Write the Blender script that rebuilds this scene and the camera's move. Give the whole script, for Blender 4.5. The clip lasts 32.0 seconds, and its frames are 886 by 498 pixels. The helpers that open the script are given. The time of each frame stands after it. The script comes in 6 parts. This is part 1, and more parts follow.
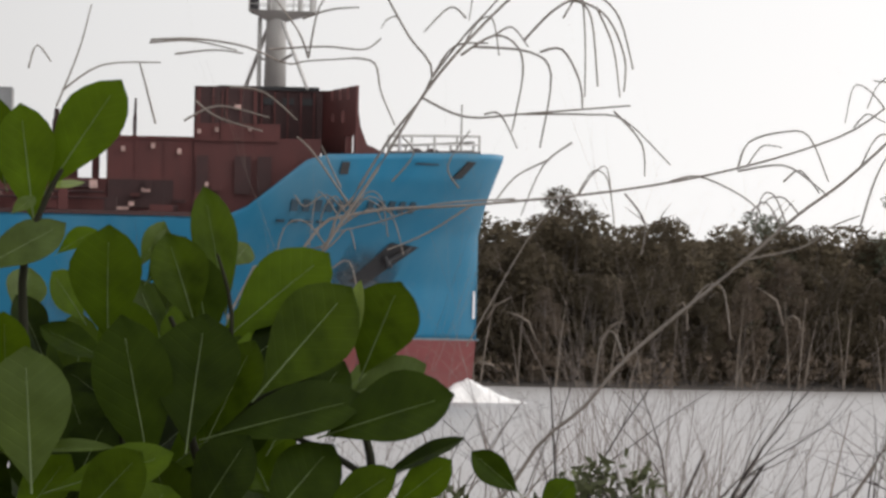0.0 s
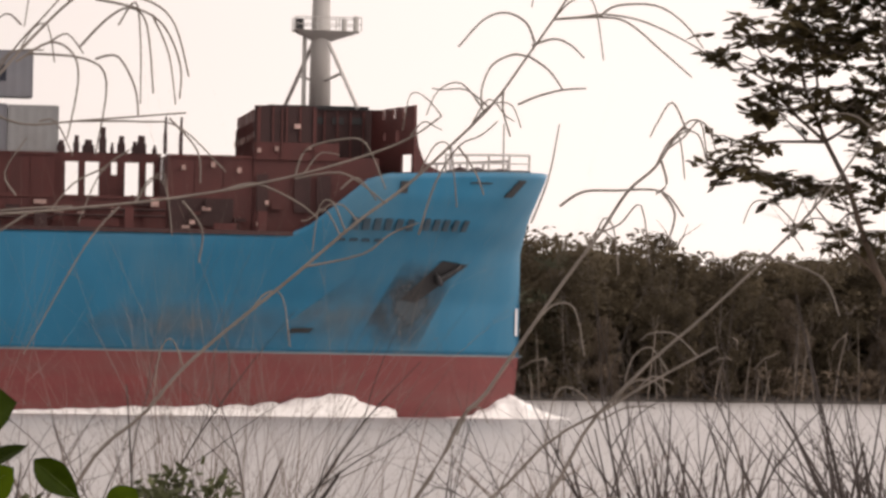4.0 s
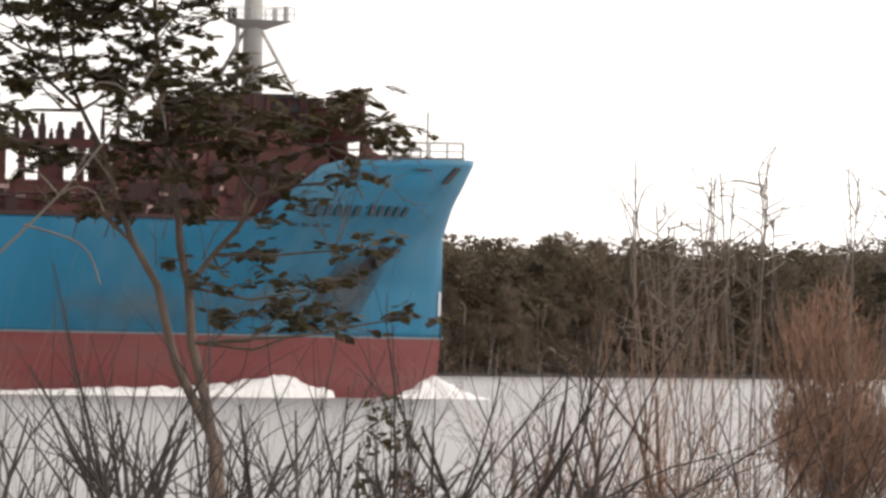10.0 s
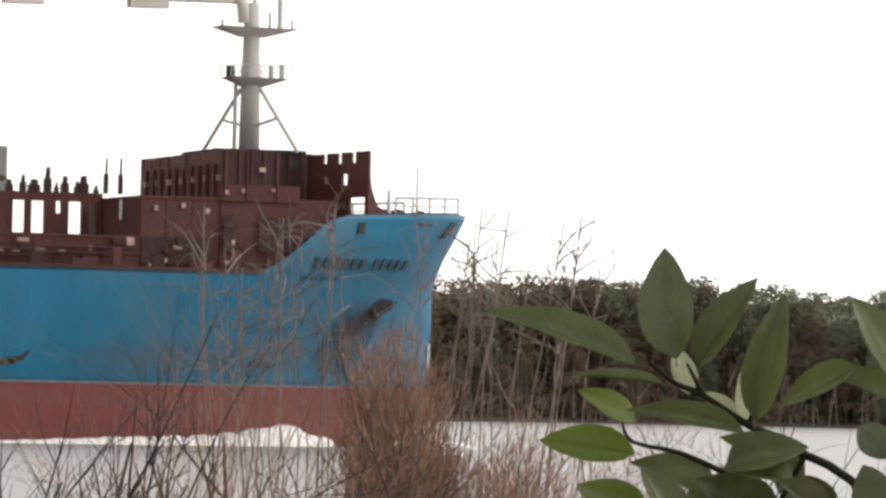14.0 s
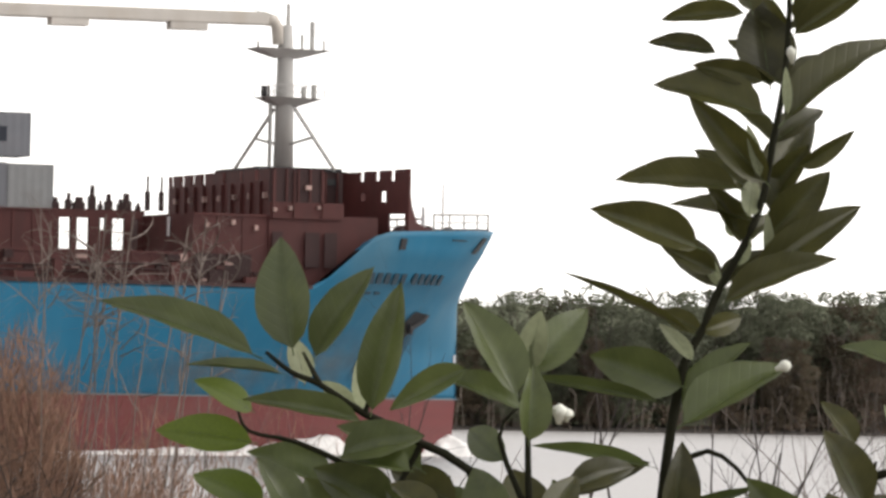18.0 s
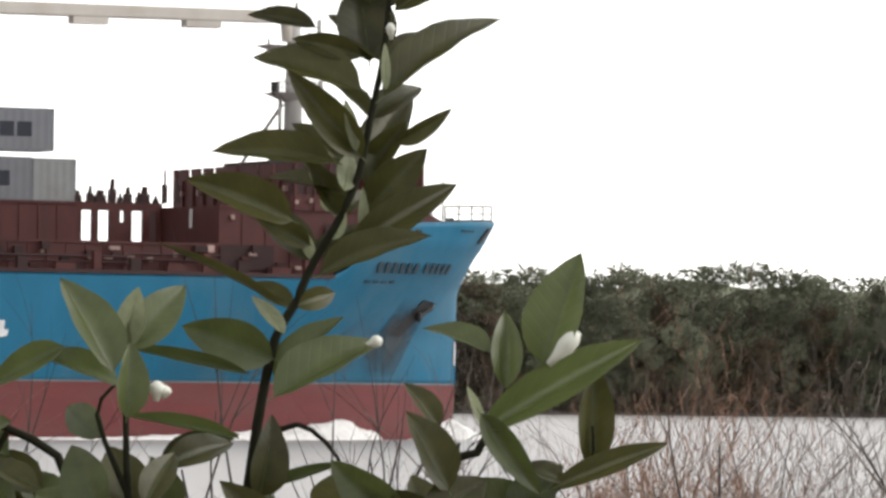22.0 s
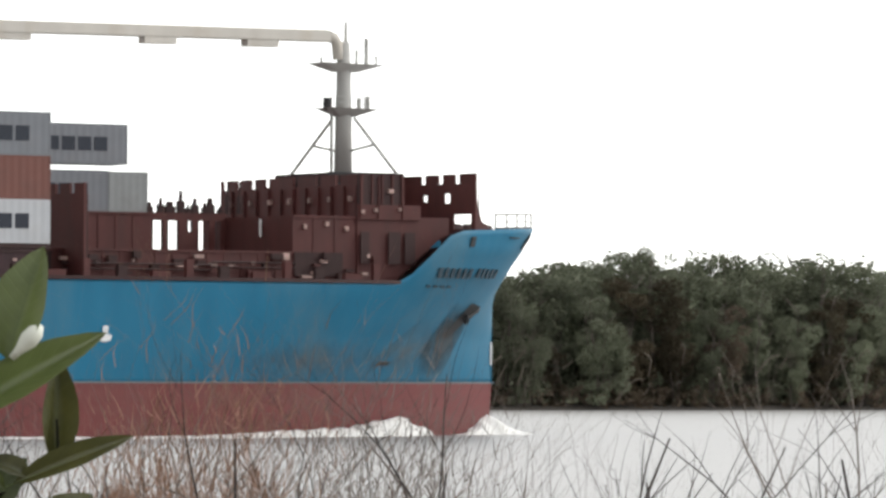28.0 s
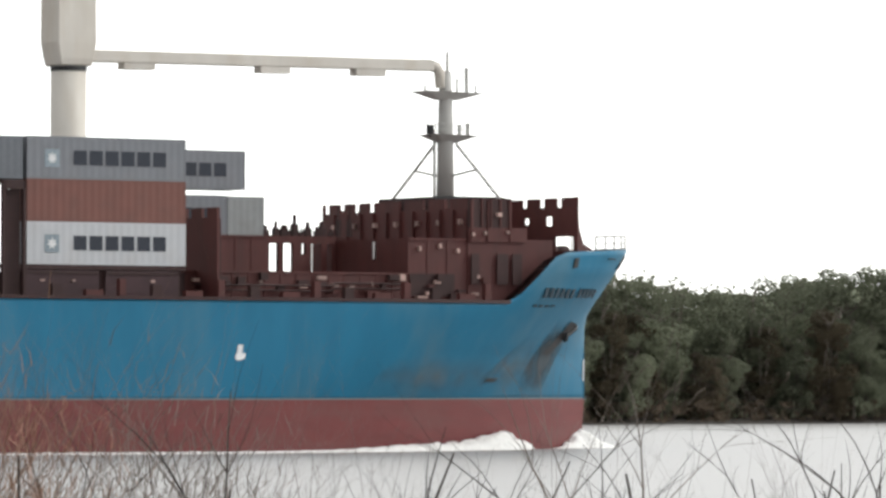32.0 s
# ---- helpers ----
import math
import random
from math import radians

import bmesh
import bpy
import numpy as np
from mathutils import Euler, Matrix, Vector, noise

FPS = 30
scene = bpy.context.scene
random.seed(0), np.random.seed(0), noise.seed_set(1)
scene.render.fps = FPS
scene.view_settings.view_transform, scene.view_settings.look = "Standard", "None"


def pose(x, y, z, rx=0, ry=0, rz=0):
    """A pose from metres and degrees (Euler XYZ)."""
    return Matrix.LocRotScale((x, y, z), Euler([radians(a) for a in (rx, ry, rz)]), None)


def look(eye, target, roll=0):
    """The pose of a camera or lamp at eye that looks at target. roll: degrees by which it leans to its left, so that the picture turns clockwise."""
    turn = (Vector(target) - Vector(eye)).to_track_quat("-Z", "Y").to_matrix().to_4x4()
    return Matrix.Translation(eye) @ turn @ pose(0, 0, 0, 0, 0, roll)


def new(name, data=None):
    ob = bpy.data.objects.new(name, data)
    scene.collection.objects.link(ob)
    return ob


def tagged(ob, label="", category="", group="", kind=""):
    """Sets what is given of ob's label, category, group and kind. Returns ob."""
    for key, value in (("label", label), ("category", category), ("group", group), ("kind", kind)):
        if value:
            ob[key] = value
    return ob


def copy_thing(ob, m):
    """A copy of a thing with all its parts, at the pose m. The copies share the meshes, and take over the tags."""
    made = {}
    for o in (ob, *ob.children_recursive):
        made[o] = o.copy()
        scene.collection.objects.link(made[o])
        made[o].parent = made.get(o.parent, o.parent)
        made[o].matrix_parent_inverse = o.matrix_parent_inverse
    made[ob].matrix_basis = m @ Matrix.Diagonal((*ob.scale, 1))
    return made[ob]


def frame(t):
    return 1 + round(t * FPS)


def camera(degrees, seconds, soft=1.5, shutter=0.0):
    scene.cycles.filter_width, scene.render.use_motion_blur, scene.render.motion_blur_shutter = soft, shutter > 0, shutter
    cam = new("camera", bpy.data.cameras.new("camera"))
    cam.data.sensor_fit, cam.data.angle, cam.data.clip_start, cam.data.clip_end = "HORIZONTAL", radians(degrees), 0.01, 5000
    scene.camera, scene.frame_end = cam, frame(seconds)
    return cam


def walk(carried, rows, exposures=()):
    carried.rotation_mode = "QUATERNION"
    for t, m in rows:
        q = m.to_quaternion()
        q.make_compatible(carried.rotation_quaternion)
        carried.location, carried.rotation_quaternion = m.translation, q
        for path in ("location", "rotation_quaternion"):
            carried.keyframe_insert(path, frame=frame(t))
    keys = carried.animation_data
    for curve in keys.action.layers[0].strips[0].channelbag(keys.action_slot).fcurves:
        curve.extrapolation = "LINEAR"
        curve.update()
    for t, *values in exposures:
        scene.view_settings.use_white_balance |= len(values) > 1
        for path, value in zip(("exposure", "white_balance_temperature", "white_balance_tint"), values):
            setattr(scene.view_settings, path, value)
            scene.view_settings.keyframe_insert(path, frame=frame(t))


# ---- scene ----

# Camera: held by hand on the near bank, turning after the ship. Rows: seconds, bearing, tilt, roll (degrees), sway to its right (m).
EYE_Z = 4.0
cam = camera(9.06, 32.0, soft=3.0)
ROWS = [
    (0, 4.660, 0.743, 1.20, -0.000),
    (0.5, 5.090, 0.805, 1.19, -0.000),
    (1, 5.992, 0.929, 1.18, 0.003),
    (1.5, 6.642, 0.829, 1.18, 0.006),
    (2, 7.293, 0.902, 1.17, 0.011),
    (2.5, 8.146, 0.627, 1.16, 0.015),
    (4.5, 9.423, 1.010, 1.12, 0.006),
    (5, 10.282, 1.072, 1.12, 0.005),
    (5.5, 11.043, 1.138, 1.11, 0.005),
    (6, 11.660, 1.160, 1.10, 0.004),
    (6.5, 12.493, 1.194, 1.12, 0.004),
    (7, 13.402, 1.204, 1.14, 0.003),
    (7.5, 14.236, 1.238, 1.16, 0.003),
    (8, 14.822, 0.944, 1.19, 0.002),
    (8.5, 15.014, 1.133, 1.21, 0.002),
    (9, 15.331, 0.899, 1.23, 0.001),
    (9.5, 15.785, 0.852, 1.25, 0.000),
    (10, 16.605, 0.745, 1.27, -0.001),
    (10.5, 17.113, 0.846, 1.29, -0.002),
    (11, 17.488, 0.891, 1.31, -0.004),
    (11.5, 17.917, 1.034, 1.34, -0.005),
    (12, 18.452, 1.018, 1.36, -0.006),
    (12.5, 19.125, 0.762, 1.38, -0.007),
    (13, 19.591, 0.901, 1.40, -0.005),
    (13.5, 20.381, 1.063, 1.37, -0.002),
    (14, 21.027, 1.267, 1.34, -0.004),
    (14.5, 21.975, 1.191, 1.31, -0.007),
    (16.5, 23.825, 0.992, 1.20, 0.000),
    (17, 24.438, 1.122, 1.17, -0.000),
    (17.5, 24.725, 1.236, 1.14, 0.002),
    (18, 24.852, 1.374, 1.11, 0.003),
    (18.5, 24.759, 1.612, 1.09, 0.009),
    (19, 24.814, 1.697, 1.06, 0.014),
    (19.5, 24.830, 1.825, 1.03, 0.014),
    (20, 24.951, 1.702, 1.00, 0.008),
    (20.5, 25.050, 1.712, 0.95, 0.004),
    (21, 26.157, 1.579, 0.90, 0.014),
    (21.5, 27.699, 1.394, 0.85, 0.017),
    (22, 28.690, 1.227, 0.80, 0.019),
    (22.5, 28.478, 1.203, 0.75, 0.020),
    (23, 28.576, 1.121, 0.70, 0.018),
    (23.5, 28.772, 1.227, 0.65, 0.025),
    (24, 29.776, 1.329, 0.60, 0.033),
    (24.5, 30.754, 1.524, 0.55, 0.037),
    (25, 31.010, 1.822, 0.50, 0.041),
    (25.5, 31.544, 1.817, 0.45, 0.046),
    (26, 32.097, 1.618, 0.40, 0.048),
    (26.5, 32.679, 1.461, 0.37, 0.053),
    (28.5, 33.640, 1.214, 0.25, 0.047),
    (29, 33.762, 1.339, 0.23, 0.046),
    (29.5, 34.550, 1.460, 0.20, 0.045),
    (30, 34.792, 1.635, 0.17, 0.044),
    (30.5, 35.114, 1.555, 0.14, 0.043),
    (31, 35.289, 1.465, 0.11, 0.042),
    (31.5, 35.397, 1.496, 0.08, 0.041),
    (32, 35.817, 1.381, 0.05, 0.041),
]


def cam_pose(b, e, r, s):
    a = radians(b)
    return pose(s * math.cos(a), -s * math.sin(a), EYE_Z, 90 + e, 0, -b) @ pose(0, 0, 0, 0, 0, r)


walk(cam, [(t, cam_pose(b, e, r, s)) for t, b, e, r, s in ROWS],
     exposures=[(0, -0.13, 6500, 11), (2, -0.13, 7300, 19), (5, -0.1, 7300, 20), (9, 0.0, 6900, 13), (13, 0.0, 6750, 11),
                (20, 0.0, 6650, 10), (26, 0.0, 6450, 7), (32, 0.0, 6420, 6)])

# Light: bright overcast evening sky, a broad weak sun behind the cloud.
SUN_UP, SUN_TURN = radians(35), radians(112)
world = bpy.data.worlds.new("world")
scene.world = world
world.use_nodes = True
wn, wl = world.node_tree.nodes, world.node_tree.links
wn.clear()
sky = wn.new("ShaderNodeTexSky")
sky.sky_type, sky.sun_disc, sky.sun_elevation, sky.sun_rotation = "NISHITA", False, SUN_UP, SUN_TURN
sky_scale = wn.new("ShaderNodeVectorMath")
sky_scale.operation = "SCALE"
sky_scale.inputs["Scale"].default_value = 0.1
wl.new(sky.outputs[0], sky_scale.inputs[0])
w_co = wn.new("ShaderNodeTexCoord")
w_noise = wn.new("ShaderNodeTexNoise")
w_noise.inputs["Scale"].default_value, w_noise.inputs["Detail"].default_value = 3.0, 3.0
wl.new(w_co.outputs["Generated"], w_noise.inputs["Vector"])
w_ramp = wn.new("ShaderNodeValToRGB")
w_ramp.color_ramp.elements[0].position, w_ramp.color_ramp.elements[0].color = 0.3, (1.12, 1.08, 1.06, 1)
w_ramp.color_ramp.elements[1].position, w_ramp.color_ramp.elements[1].color = 0.7, (1.3, 1.3, 1.3, 1)
wl.new(w_noise.outputs[0], w_ramp.inputs[0])
w_mix = wn.new("ShaderNodeMix")
w_mix.data_type = "RGBA"
w_mix.inputs[0].default_value = 0.88
wl.new(sky_scale.outputs[0], w_mix.inputs[6])
wl.new(w_ramp.outputs[0], w_mix.inputs[7])
w_bg = wn.new("ShaderNodeBackground")
w_bg.inputs["Strength"].default_value = 1.0
# brighter towards the hidden sun, on the ship's bow side
w_sep = wn.new("ShaderNodeSeparateXYZ")
wl.new(w_co.outputs["Generated"], w_sep.inputs[0])
w_map = wn.new("ShaderNodeMapRange")
w_map.inputs["From Min"].default_value, w_map.inputs["From Max"].default_value = 0.0, 0.7
w_map.inputs["To Min"].default_value, w_map.inputs["To Max"].default_value = 0.71, 1.95
wl.new(w_sep.outputs[0], w_map.inputs["Value"])
w_mul = wn.new("ShaderNodeVectorMath")
w_mul.operation = "SCALE"
wl.new(w_mix.outputs[2], w_mul.inputs[0])
wl.new(w_map.outputs[0], w_mul.inputs["Scale"])
wl.new(w_mul.outputs[0], w_bg.inputs["Color"])
w_out = wn.new("ShaderNodeOutputWorld")
wl.new(w_bg.outputs[0], w_out.inputs["Surface"])
sun = new("sun", bpy.data.lights.new("sun", "SUN"))
sun.data.energy, sun.data.angle, sun.data.color = 0.9, radians(14), (1.0, 0.96, 0.9)
sun.matrix_world = look((400, -80, 300), (0, 120, 0))


# ---- materials ----
def mat(name, color, rough=0.6, metal=0.0, vary=0.15, scale=4.0, stain=None, stain_amount=0.3, stain_scale=0.6,
        stretch=(1, 1, 1), bump=0.0, bump_scale=None, island=0.0, see=0.0, spec=0.5, own=0.1, veins=False):
    """A procedural surface: fine grain, broad stains, relief; island: random tone for each loose piece."""
    m = bpy.data.materials.new(name)
    m.use_nodes = True
    n, l = m.node_tree.nodes, m.node_tree.links
    b = n["Principled BSDF"]
    b.inputs["Roughness"].default_value, b.inputs["Metallic"].default_value = rough, metal
    b.inputs["Specular IOR Level"].default_value = spec
    co = n.new("ShaderNodeTexCoord")
    mp = n.new("ShaderNodeMapping")
    mp.inputs["Scale"].default_value = stretch
    l.new(co.outputs["Object"], mp.inputs["Vector"])
    g = n.new("ShaderNodeTexNoise")
    g.inputs["Scale"].default_value, g.inputs["Detail"].default_value = scale, 6.0
    l.new(mp.outputs[0], g.inputs["Vector"])
    hsv = n.new("ShaderNodeHueSaturation")
    hsv.inputs["Color"].default_value = (*color, 1)
    mr = n.new("ShaderNodeMapRange")
    mr.inputs["From Min"].default_value, mr.inputs["From Max"].default_value = 0.25, 0.75
    mr.inputs["To Min"].default_value, mr.inputs["To Max"].default_value = 1 - vary, 1 + vary
    l.new(g.outputs[0], mr.inputs["Value"])
    value = mr.outputs[0]
    if island:
        geo = n.new("ShaderNodeNewGeometry")
        m2 = n.new("ShaderNodeMapRange")
        m2.inputs["To Min"].default_value, m2.inputs["To Max"].default_value = 1 - island, 1 + island
        l.new(geo.outputs["Random Per Island"], m2.inputs["Value"])
        mu = n.new("ShaderNodeMath")
        mu.operation = "MULTIPLY"
        l.new(value, mu.inputs[0])
        l.new(m2.outputs[0], mu.inputs[1])
        value = mu.outputs[0]
    info = n.new("ShaderNodeObjectInfo")
    m3 = n.new("ShaderNodeMapRange")
    m3.inputs["To Min"].default_value, m3.inputs["To Max"].default_value = 1 - own, 1 + own
    l.new(info.outputs["Random"], m3.inputs["Value"])
    mu2 = n.new("ShaderNodeMath")
    mu2.operation = "MULTIPLY"
    l.new(value, mu2.inputs[0])
    l.new(m3.outputs[0], mu2.inputs[1])
    l.new(mu2.outputs[0], hsv.inputs["Value"])
    out = hsv.outputs[0]
    if stain:
        s = n.new("ShaderNodeTexNoise")
        s.inputs["Scale"].default_value, s.inputs["Detail"].default_value = stain_scale, 5.0
        l.new(mp.outputs[0], s.inputs["Vector"])
        r = n.new("ShaderNodeMapRange")
        r.inputs["From Min"].default_value, r.inputs["From Max"].default_value = 0.48, 0.72
        r.inputs["To Max"].default_value = stain_amount
        l.new(s.outputs[0], r.inputs["Value"])
        mx = n.new("ShaderNodeMix")
        mx.data_type = "RGBA"
        mx.inputs[7].default_value = (*stain, 1)
        l.new(r.outputs[0], mx.inputs[0])
        l.new(out, mx.inputs[6])
        out = mx.outputs[2]
    vein = None
    if veins:
        sp = n.new("ShaderNodeSeparateXYZ")
        l.new(co.outputs["Object"], sp.inputs[0])
        ab = n.new("ShaderNodeMath")
        ab.operation = "ABSOLUTE"
        l.new(sp.outputs[1], ab.inputs[0])
        ma = n.new("ShaderNodeMath")
        ma.operation = "MULTIPLY_ADD"
        ma.inputs[1].default_value = -0.9
        l.new(ab.outputs[0], ma.inputs[0])
        l.new(sp.outputs[0], ma.inputs[2])
        sc = n.new("ShaderNodeMath")
        sc.operation = "MULTIPLY"
        sc.inputs[1].default_value = 62.0
        l.new(ma.outputs[0], sc.inputs[0])
        si = n.new("ShaderNodeMath")
        si.operation = "SINE"
        l.new(sc.outputs[0], si.inputs[0])
        vein = n.new("ShaderNodeMapRange")
        vein.inputs["From Min"].default_value, vein.inputs["From Max"].default_value = 0.75, 1.0
        l.new(si.outputs[0], vein.inputs["Value"])
        vm = n.new("ShaderNodeMix")
        vm.data_type = "RGBA"
        vm.blend_type = "MULTIPLY"
        vm.inputs[7].default_value = (1.5, 1.45, 1.5, 1)
        vf = n.new("ShaderNodeMath")
        vf.operation = "MULTIPLY"
        vf.inputs[1].default_value = 0.16
        l.new(vein.outputs[0], vf.inputs[0])
        l.new(vf.outputs[0], vm.inputs[0])
        l.new(out, vm.inputs[6])
        out = vm.outputs[2]
    l.new(out, b.inputs["Base Color"])
    if bump:
        bn = n.new("ShaderNodeBump")
        bn.inputs["Strength"].default_value = bump
        h = g
        if bump_scale:
            h = n.new("ShaderNodeTexNoise")
            h.inputs["Scale"].default_value, h.inputs["Detail"].default_value = bump_scale, 4.0
            l.new(mp.outputs[0], h.inputs["Vector"])
        l.new(h.outputs[0], bn.inputs["Height"])
        l.new(bn.outputs[0], b.inputs["Normal"])
        if vein:
            b2_ = n.new("ShaderNodeBump")
            b2_.inputs["Strength"].default_value, b2_.inputs["Distance"].default_value = 0.12, 0.01
            b2_.invert = True
            l.new(vein.outputs[0], b2_.inputs["Height"])
            l.new(bn.outputs[0], b2_.inputs["Normal"])
            l.new(b2_.outputs[0], b.inputs["Normal"])
    if see:
        b.inputs["Transmission Weight"].default_value = 0.0
        tr = n.new("ShaderNodeBsdfTranslucent")
        l.new(out, tr.inputs["Color"])
        ms = n.new("ShaderNodeMixShader")
        ms.inputs[0].default_value = see
        l.new(b.outputs[0], ms.inputs[1])
        l.new(tr.outputs[0], ms.inputs[2])
        l.new(ms.outputs[0], n["Material Output"].inputs["Surface"])
    return m


HULL_BLUE = mat("hull_blue", (0.0175, 0.153, 0.268), 0.5, spec=0.22, vary=0.12, scale=0.5, stain=(0.085, 0.17, 0.225), stain_amount=0.6,
                stain_scale=0.25, stretch=(1, 1, 0.25), bump=0.04, bump_scale=0.8)
HULL_RED = mat("boot_red", (0.165, 0.030, 0.030), 0.6, vary=0.12, scale=0.6, stain=(0.14, 0.055, 0.05), stain_amount=0.5,
               stain_scale=0.35, stretch=(0.5, 0.5, 2))
RED = mat("deck_red", (0.082, 0.0195, 0.0172), 0.65, vary=0.15, scale=1.2, stain=(0.06, 0.018, 0.016), stain_amount=0.6,
          stain_scale=0.7, stretch=(1, 1, 0.4))
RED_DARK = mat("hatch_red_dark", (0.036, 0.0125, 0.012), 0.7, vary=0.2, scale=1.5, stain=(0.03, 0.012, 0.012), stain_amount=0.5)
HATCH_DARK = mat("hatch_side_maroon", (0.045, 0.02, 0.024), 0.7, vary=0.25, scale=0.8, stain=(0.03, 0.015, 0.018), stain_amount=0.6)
DECK = mat("deck_paint", (0.10, 0.04, 0.035), 0.8, vary=0.15)
GREY = mat("mast_grey", (0.46, 0.45, 0.435), 0.55, vary=0.06, scale=1.5, stain=(0.3, 0.27, 0.24), stain_amount=0.4, stretch=(1, 1, 0.3))
CRANE = mat("crane_cream", (0.63, 0.59, 0.54), 0.5, vary=0.06, scale=1.0, stain=(0.5, 0.42, 0.33), stain_amount=0.4, stretch=(1, 1, 0.3))
BLACK = mat("black_paint", (0.02, 0.02, 0.022), 0.6)
WHITE = mat("white_paint", (0.75, 0.75, 0.76), 0.5, vary=0.05)
BOX_GREY = mat("box_grey", (0.175, 0.183, 0.205), 0.55, vary=0.08, scale=0.8, stain=(0.2, 0.19, 0.2), stain_amount=0.4)
BOX_SMALL = mat("box_light_grey", (0.26, 0.27, 0.275), 0.6, vary=0.12, scale=0.8, stain=(0.18, 0.17, 0.16), stain_amount=0.5)
BOX_WHITE = mat("box_white", (0.52, 0.53, 0.56), 0.5, vary=0.06, scale=0.8, stain=(0.45, 0.42, 0.4), stain_amount=0.35)
BOX_ORANGE = mat("box_orange", (0.155, 0.058, 0.045), 0.6, vary=0.1, scale=0.8, stain=(0.12, 0.055, 0.045), stain_amount=0.6)
BOX_DARK = mat("box_dark_grey", (0.13, 0.14, 0.16), 0.6, vary=0.1)
FITTING = mat("faded_fitting", (0.40, 0.27, 0.24), 0.6, vary=0.3, scale=3.0, own=0.4)
NAME_INK = mat("name_ink", (0.022, 0.048, 0.07), 0.6, vary=0.2, scale=1.5)
INK = mat("ink_navy", (0.015, 0.02, 0.035), 0.6)
STAR_BLUE = mat("emblem_blue", (0.24, 0.29, 0.33), 0.6)
BOX_MAROON = mat("box_maroon", (0.085, 0.03, 0.03), 0.6, vary=0.12, scale=0.8, stain=(0.05, 0.02, 0.02), stain_amount=0.5)
FOAM = mat("foam", (0.82, 0.8, 0.78), 0.9, vary=0.12, scale=3.0, bump=0.5, bump_scale=6.0)
MUD = mat("mud", (0.05, 0.042, 0.036), 0.9, vary=0.3, scale=0.3, bump=0.3, bump_scale=2.0)
SOIL = mat("soil", (0.12, 0.10, 0.07), 0.95, vary=0.3, scale=1.0, bump=0.5, bump_scale=8.0)
FAR_LEAF = mat("mangrove_leaf", (0.142, 0.116, 0.082), 0.7, vary=0.35, scale=0.12, island=0.18, own=0.3, spec=0.12, see=0.38)
FAR_LEAF_OLIVE = mat("olive_tree_leaf", (0.088, 0.071, 0.047), 0.7, vary=0.35, scale=0.12, island=0.18, own=0.3, spec=0.12, see=0.38)
# paler than the leaves themselves: distance haze is put into this green
FAR_LEAF_HAZED = mat("hazed_green_leaf", (0.185, 0.200, 0.140), 0.7, vary=0.35, scale=0.12, island=0.18, own=0.35, spec=0.12, see=0.38)
FAR_LEAF_DRY = mat("dry_tree_leaf", (0.150, 0.117, 0.088), 0.75, vary=0.35, scale=0.15, island=0.18, own=0.35, spec=0.12, see=0.38)
OLIVE_LEAF = mat("olive_leaf", (0.085, 0.095, 0.045), 0.7, vary=0.25, scale=3.0, island=0.4, spec=0.15, see=0.2)
FAR_BARK = mat("pale_bark", (0.12, 0.10, 0.085), 0.85, vary=0.25, scale=2.0)
PALE_LIMB = mat("pale_limb", (0.21, 0.175, 0.145), 0.85, vary=0.25, scale=2.0)
BARK = mat("bark", (0.115, 0.092, 0.075), 0.85, vary=0.3, scale=14.0, bump=0.4, bump_scale=40.0)
TWIG = mat("dry_twig", (0.20, 0.165, 0.145), 0.85, vary=0.3, scale=20.0)
TWIG_GREY = mat("grey_twig", (0.20, 0.175, 0.155), 0.85, vary=0.3, scale=20.0)
TRUNK = mat("pale_trunk", (0.17, 0.125, 0.10), 0.85, vary=0.35, scale=6.0, stain=(0.06, 0.045, 0.035), stain_amount=0.9, stain_scale=1.6, bump=0.4, bump_scale=40.0)
TWIG_DARK = mat("dark_twig", (0.05, 0.04, 0.037), 0.85, vary=0.3, scale=20.0)
TREE_LEAF = mat("tree_leaf", (0.074, 0.060, 0.032), 0.65, vary=0.3, scale=2.0, island=0.4, spec=0.12, see=0.35)
DRY_BUSH = mat("dry_bush", (0.28, 0.165, 0.115), 0.9, vary=0.25, scale=6.0, island=0.35)
LEAF_A = mat("glossy_leaf", (0.047, 0.080, 0.002), 0.5, spec=0.08, vary=0.25, scale=4.0, stain=(0.06, 0.095, 0.002), stain_amount=0.5,
             stain_scale=2.0, bump=0.1, bump_scale=10.0, see=0.34, own=0.4, veins=True)
LEAF_B = mat("citrus_leaf", (0.082, 0.105, 0.032), 0.38, spec=0.65, vary=0.2, scale=3.0, stain=(0.115, 0.13, 0.045), stain_amount=0.5,
             stain_scale=1.5, bump=0.1, bump_scale=8.0, see=0.25, own=0.32, veins=True)
# darker copy of the glossy leaf: the shrub's inner shade put into colour
LEAF_SHADED = mat("shaded_glossy_leaf", (0.017, 0.030, 0.001), 0.5, spec=0.08, vary=0.25, scale=4.0, stain=(0.03, 0.05, 0.003), stain_amount=0.5,
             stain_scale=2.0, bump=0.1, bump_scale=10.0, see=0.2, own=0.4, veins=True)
# paler copy of the glossy leaf: sky sheen put into colour
LEAF_SHEEN = mat("sheen_glossy_leaf", (0.058, 0.088, 0.012), 0.42, spec=0.18, vary=0.2, scale=4.0, stain=(0.075, 0.11, 0.03), stain_amount=0.5,
             stain_scale=2.0, bump=0.1, bump_scale=10.0, see=0.3, own=0.3, veins=True)
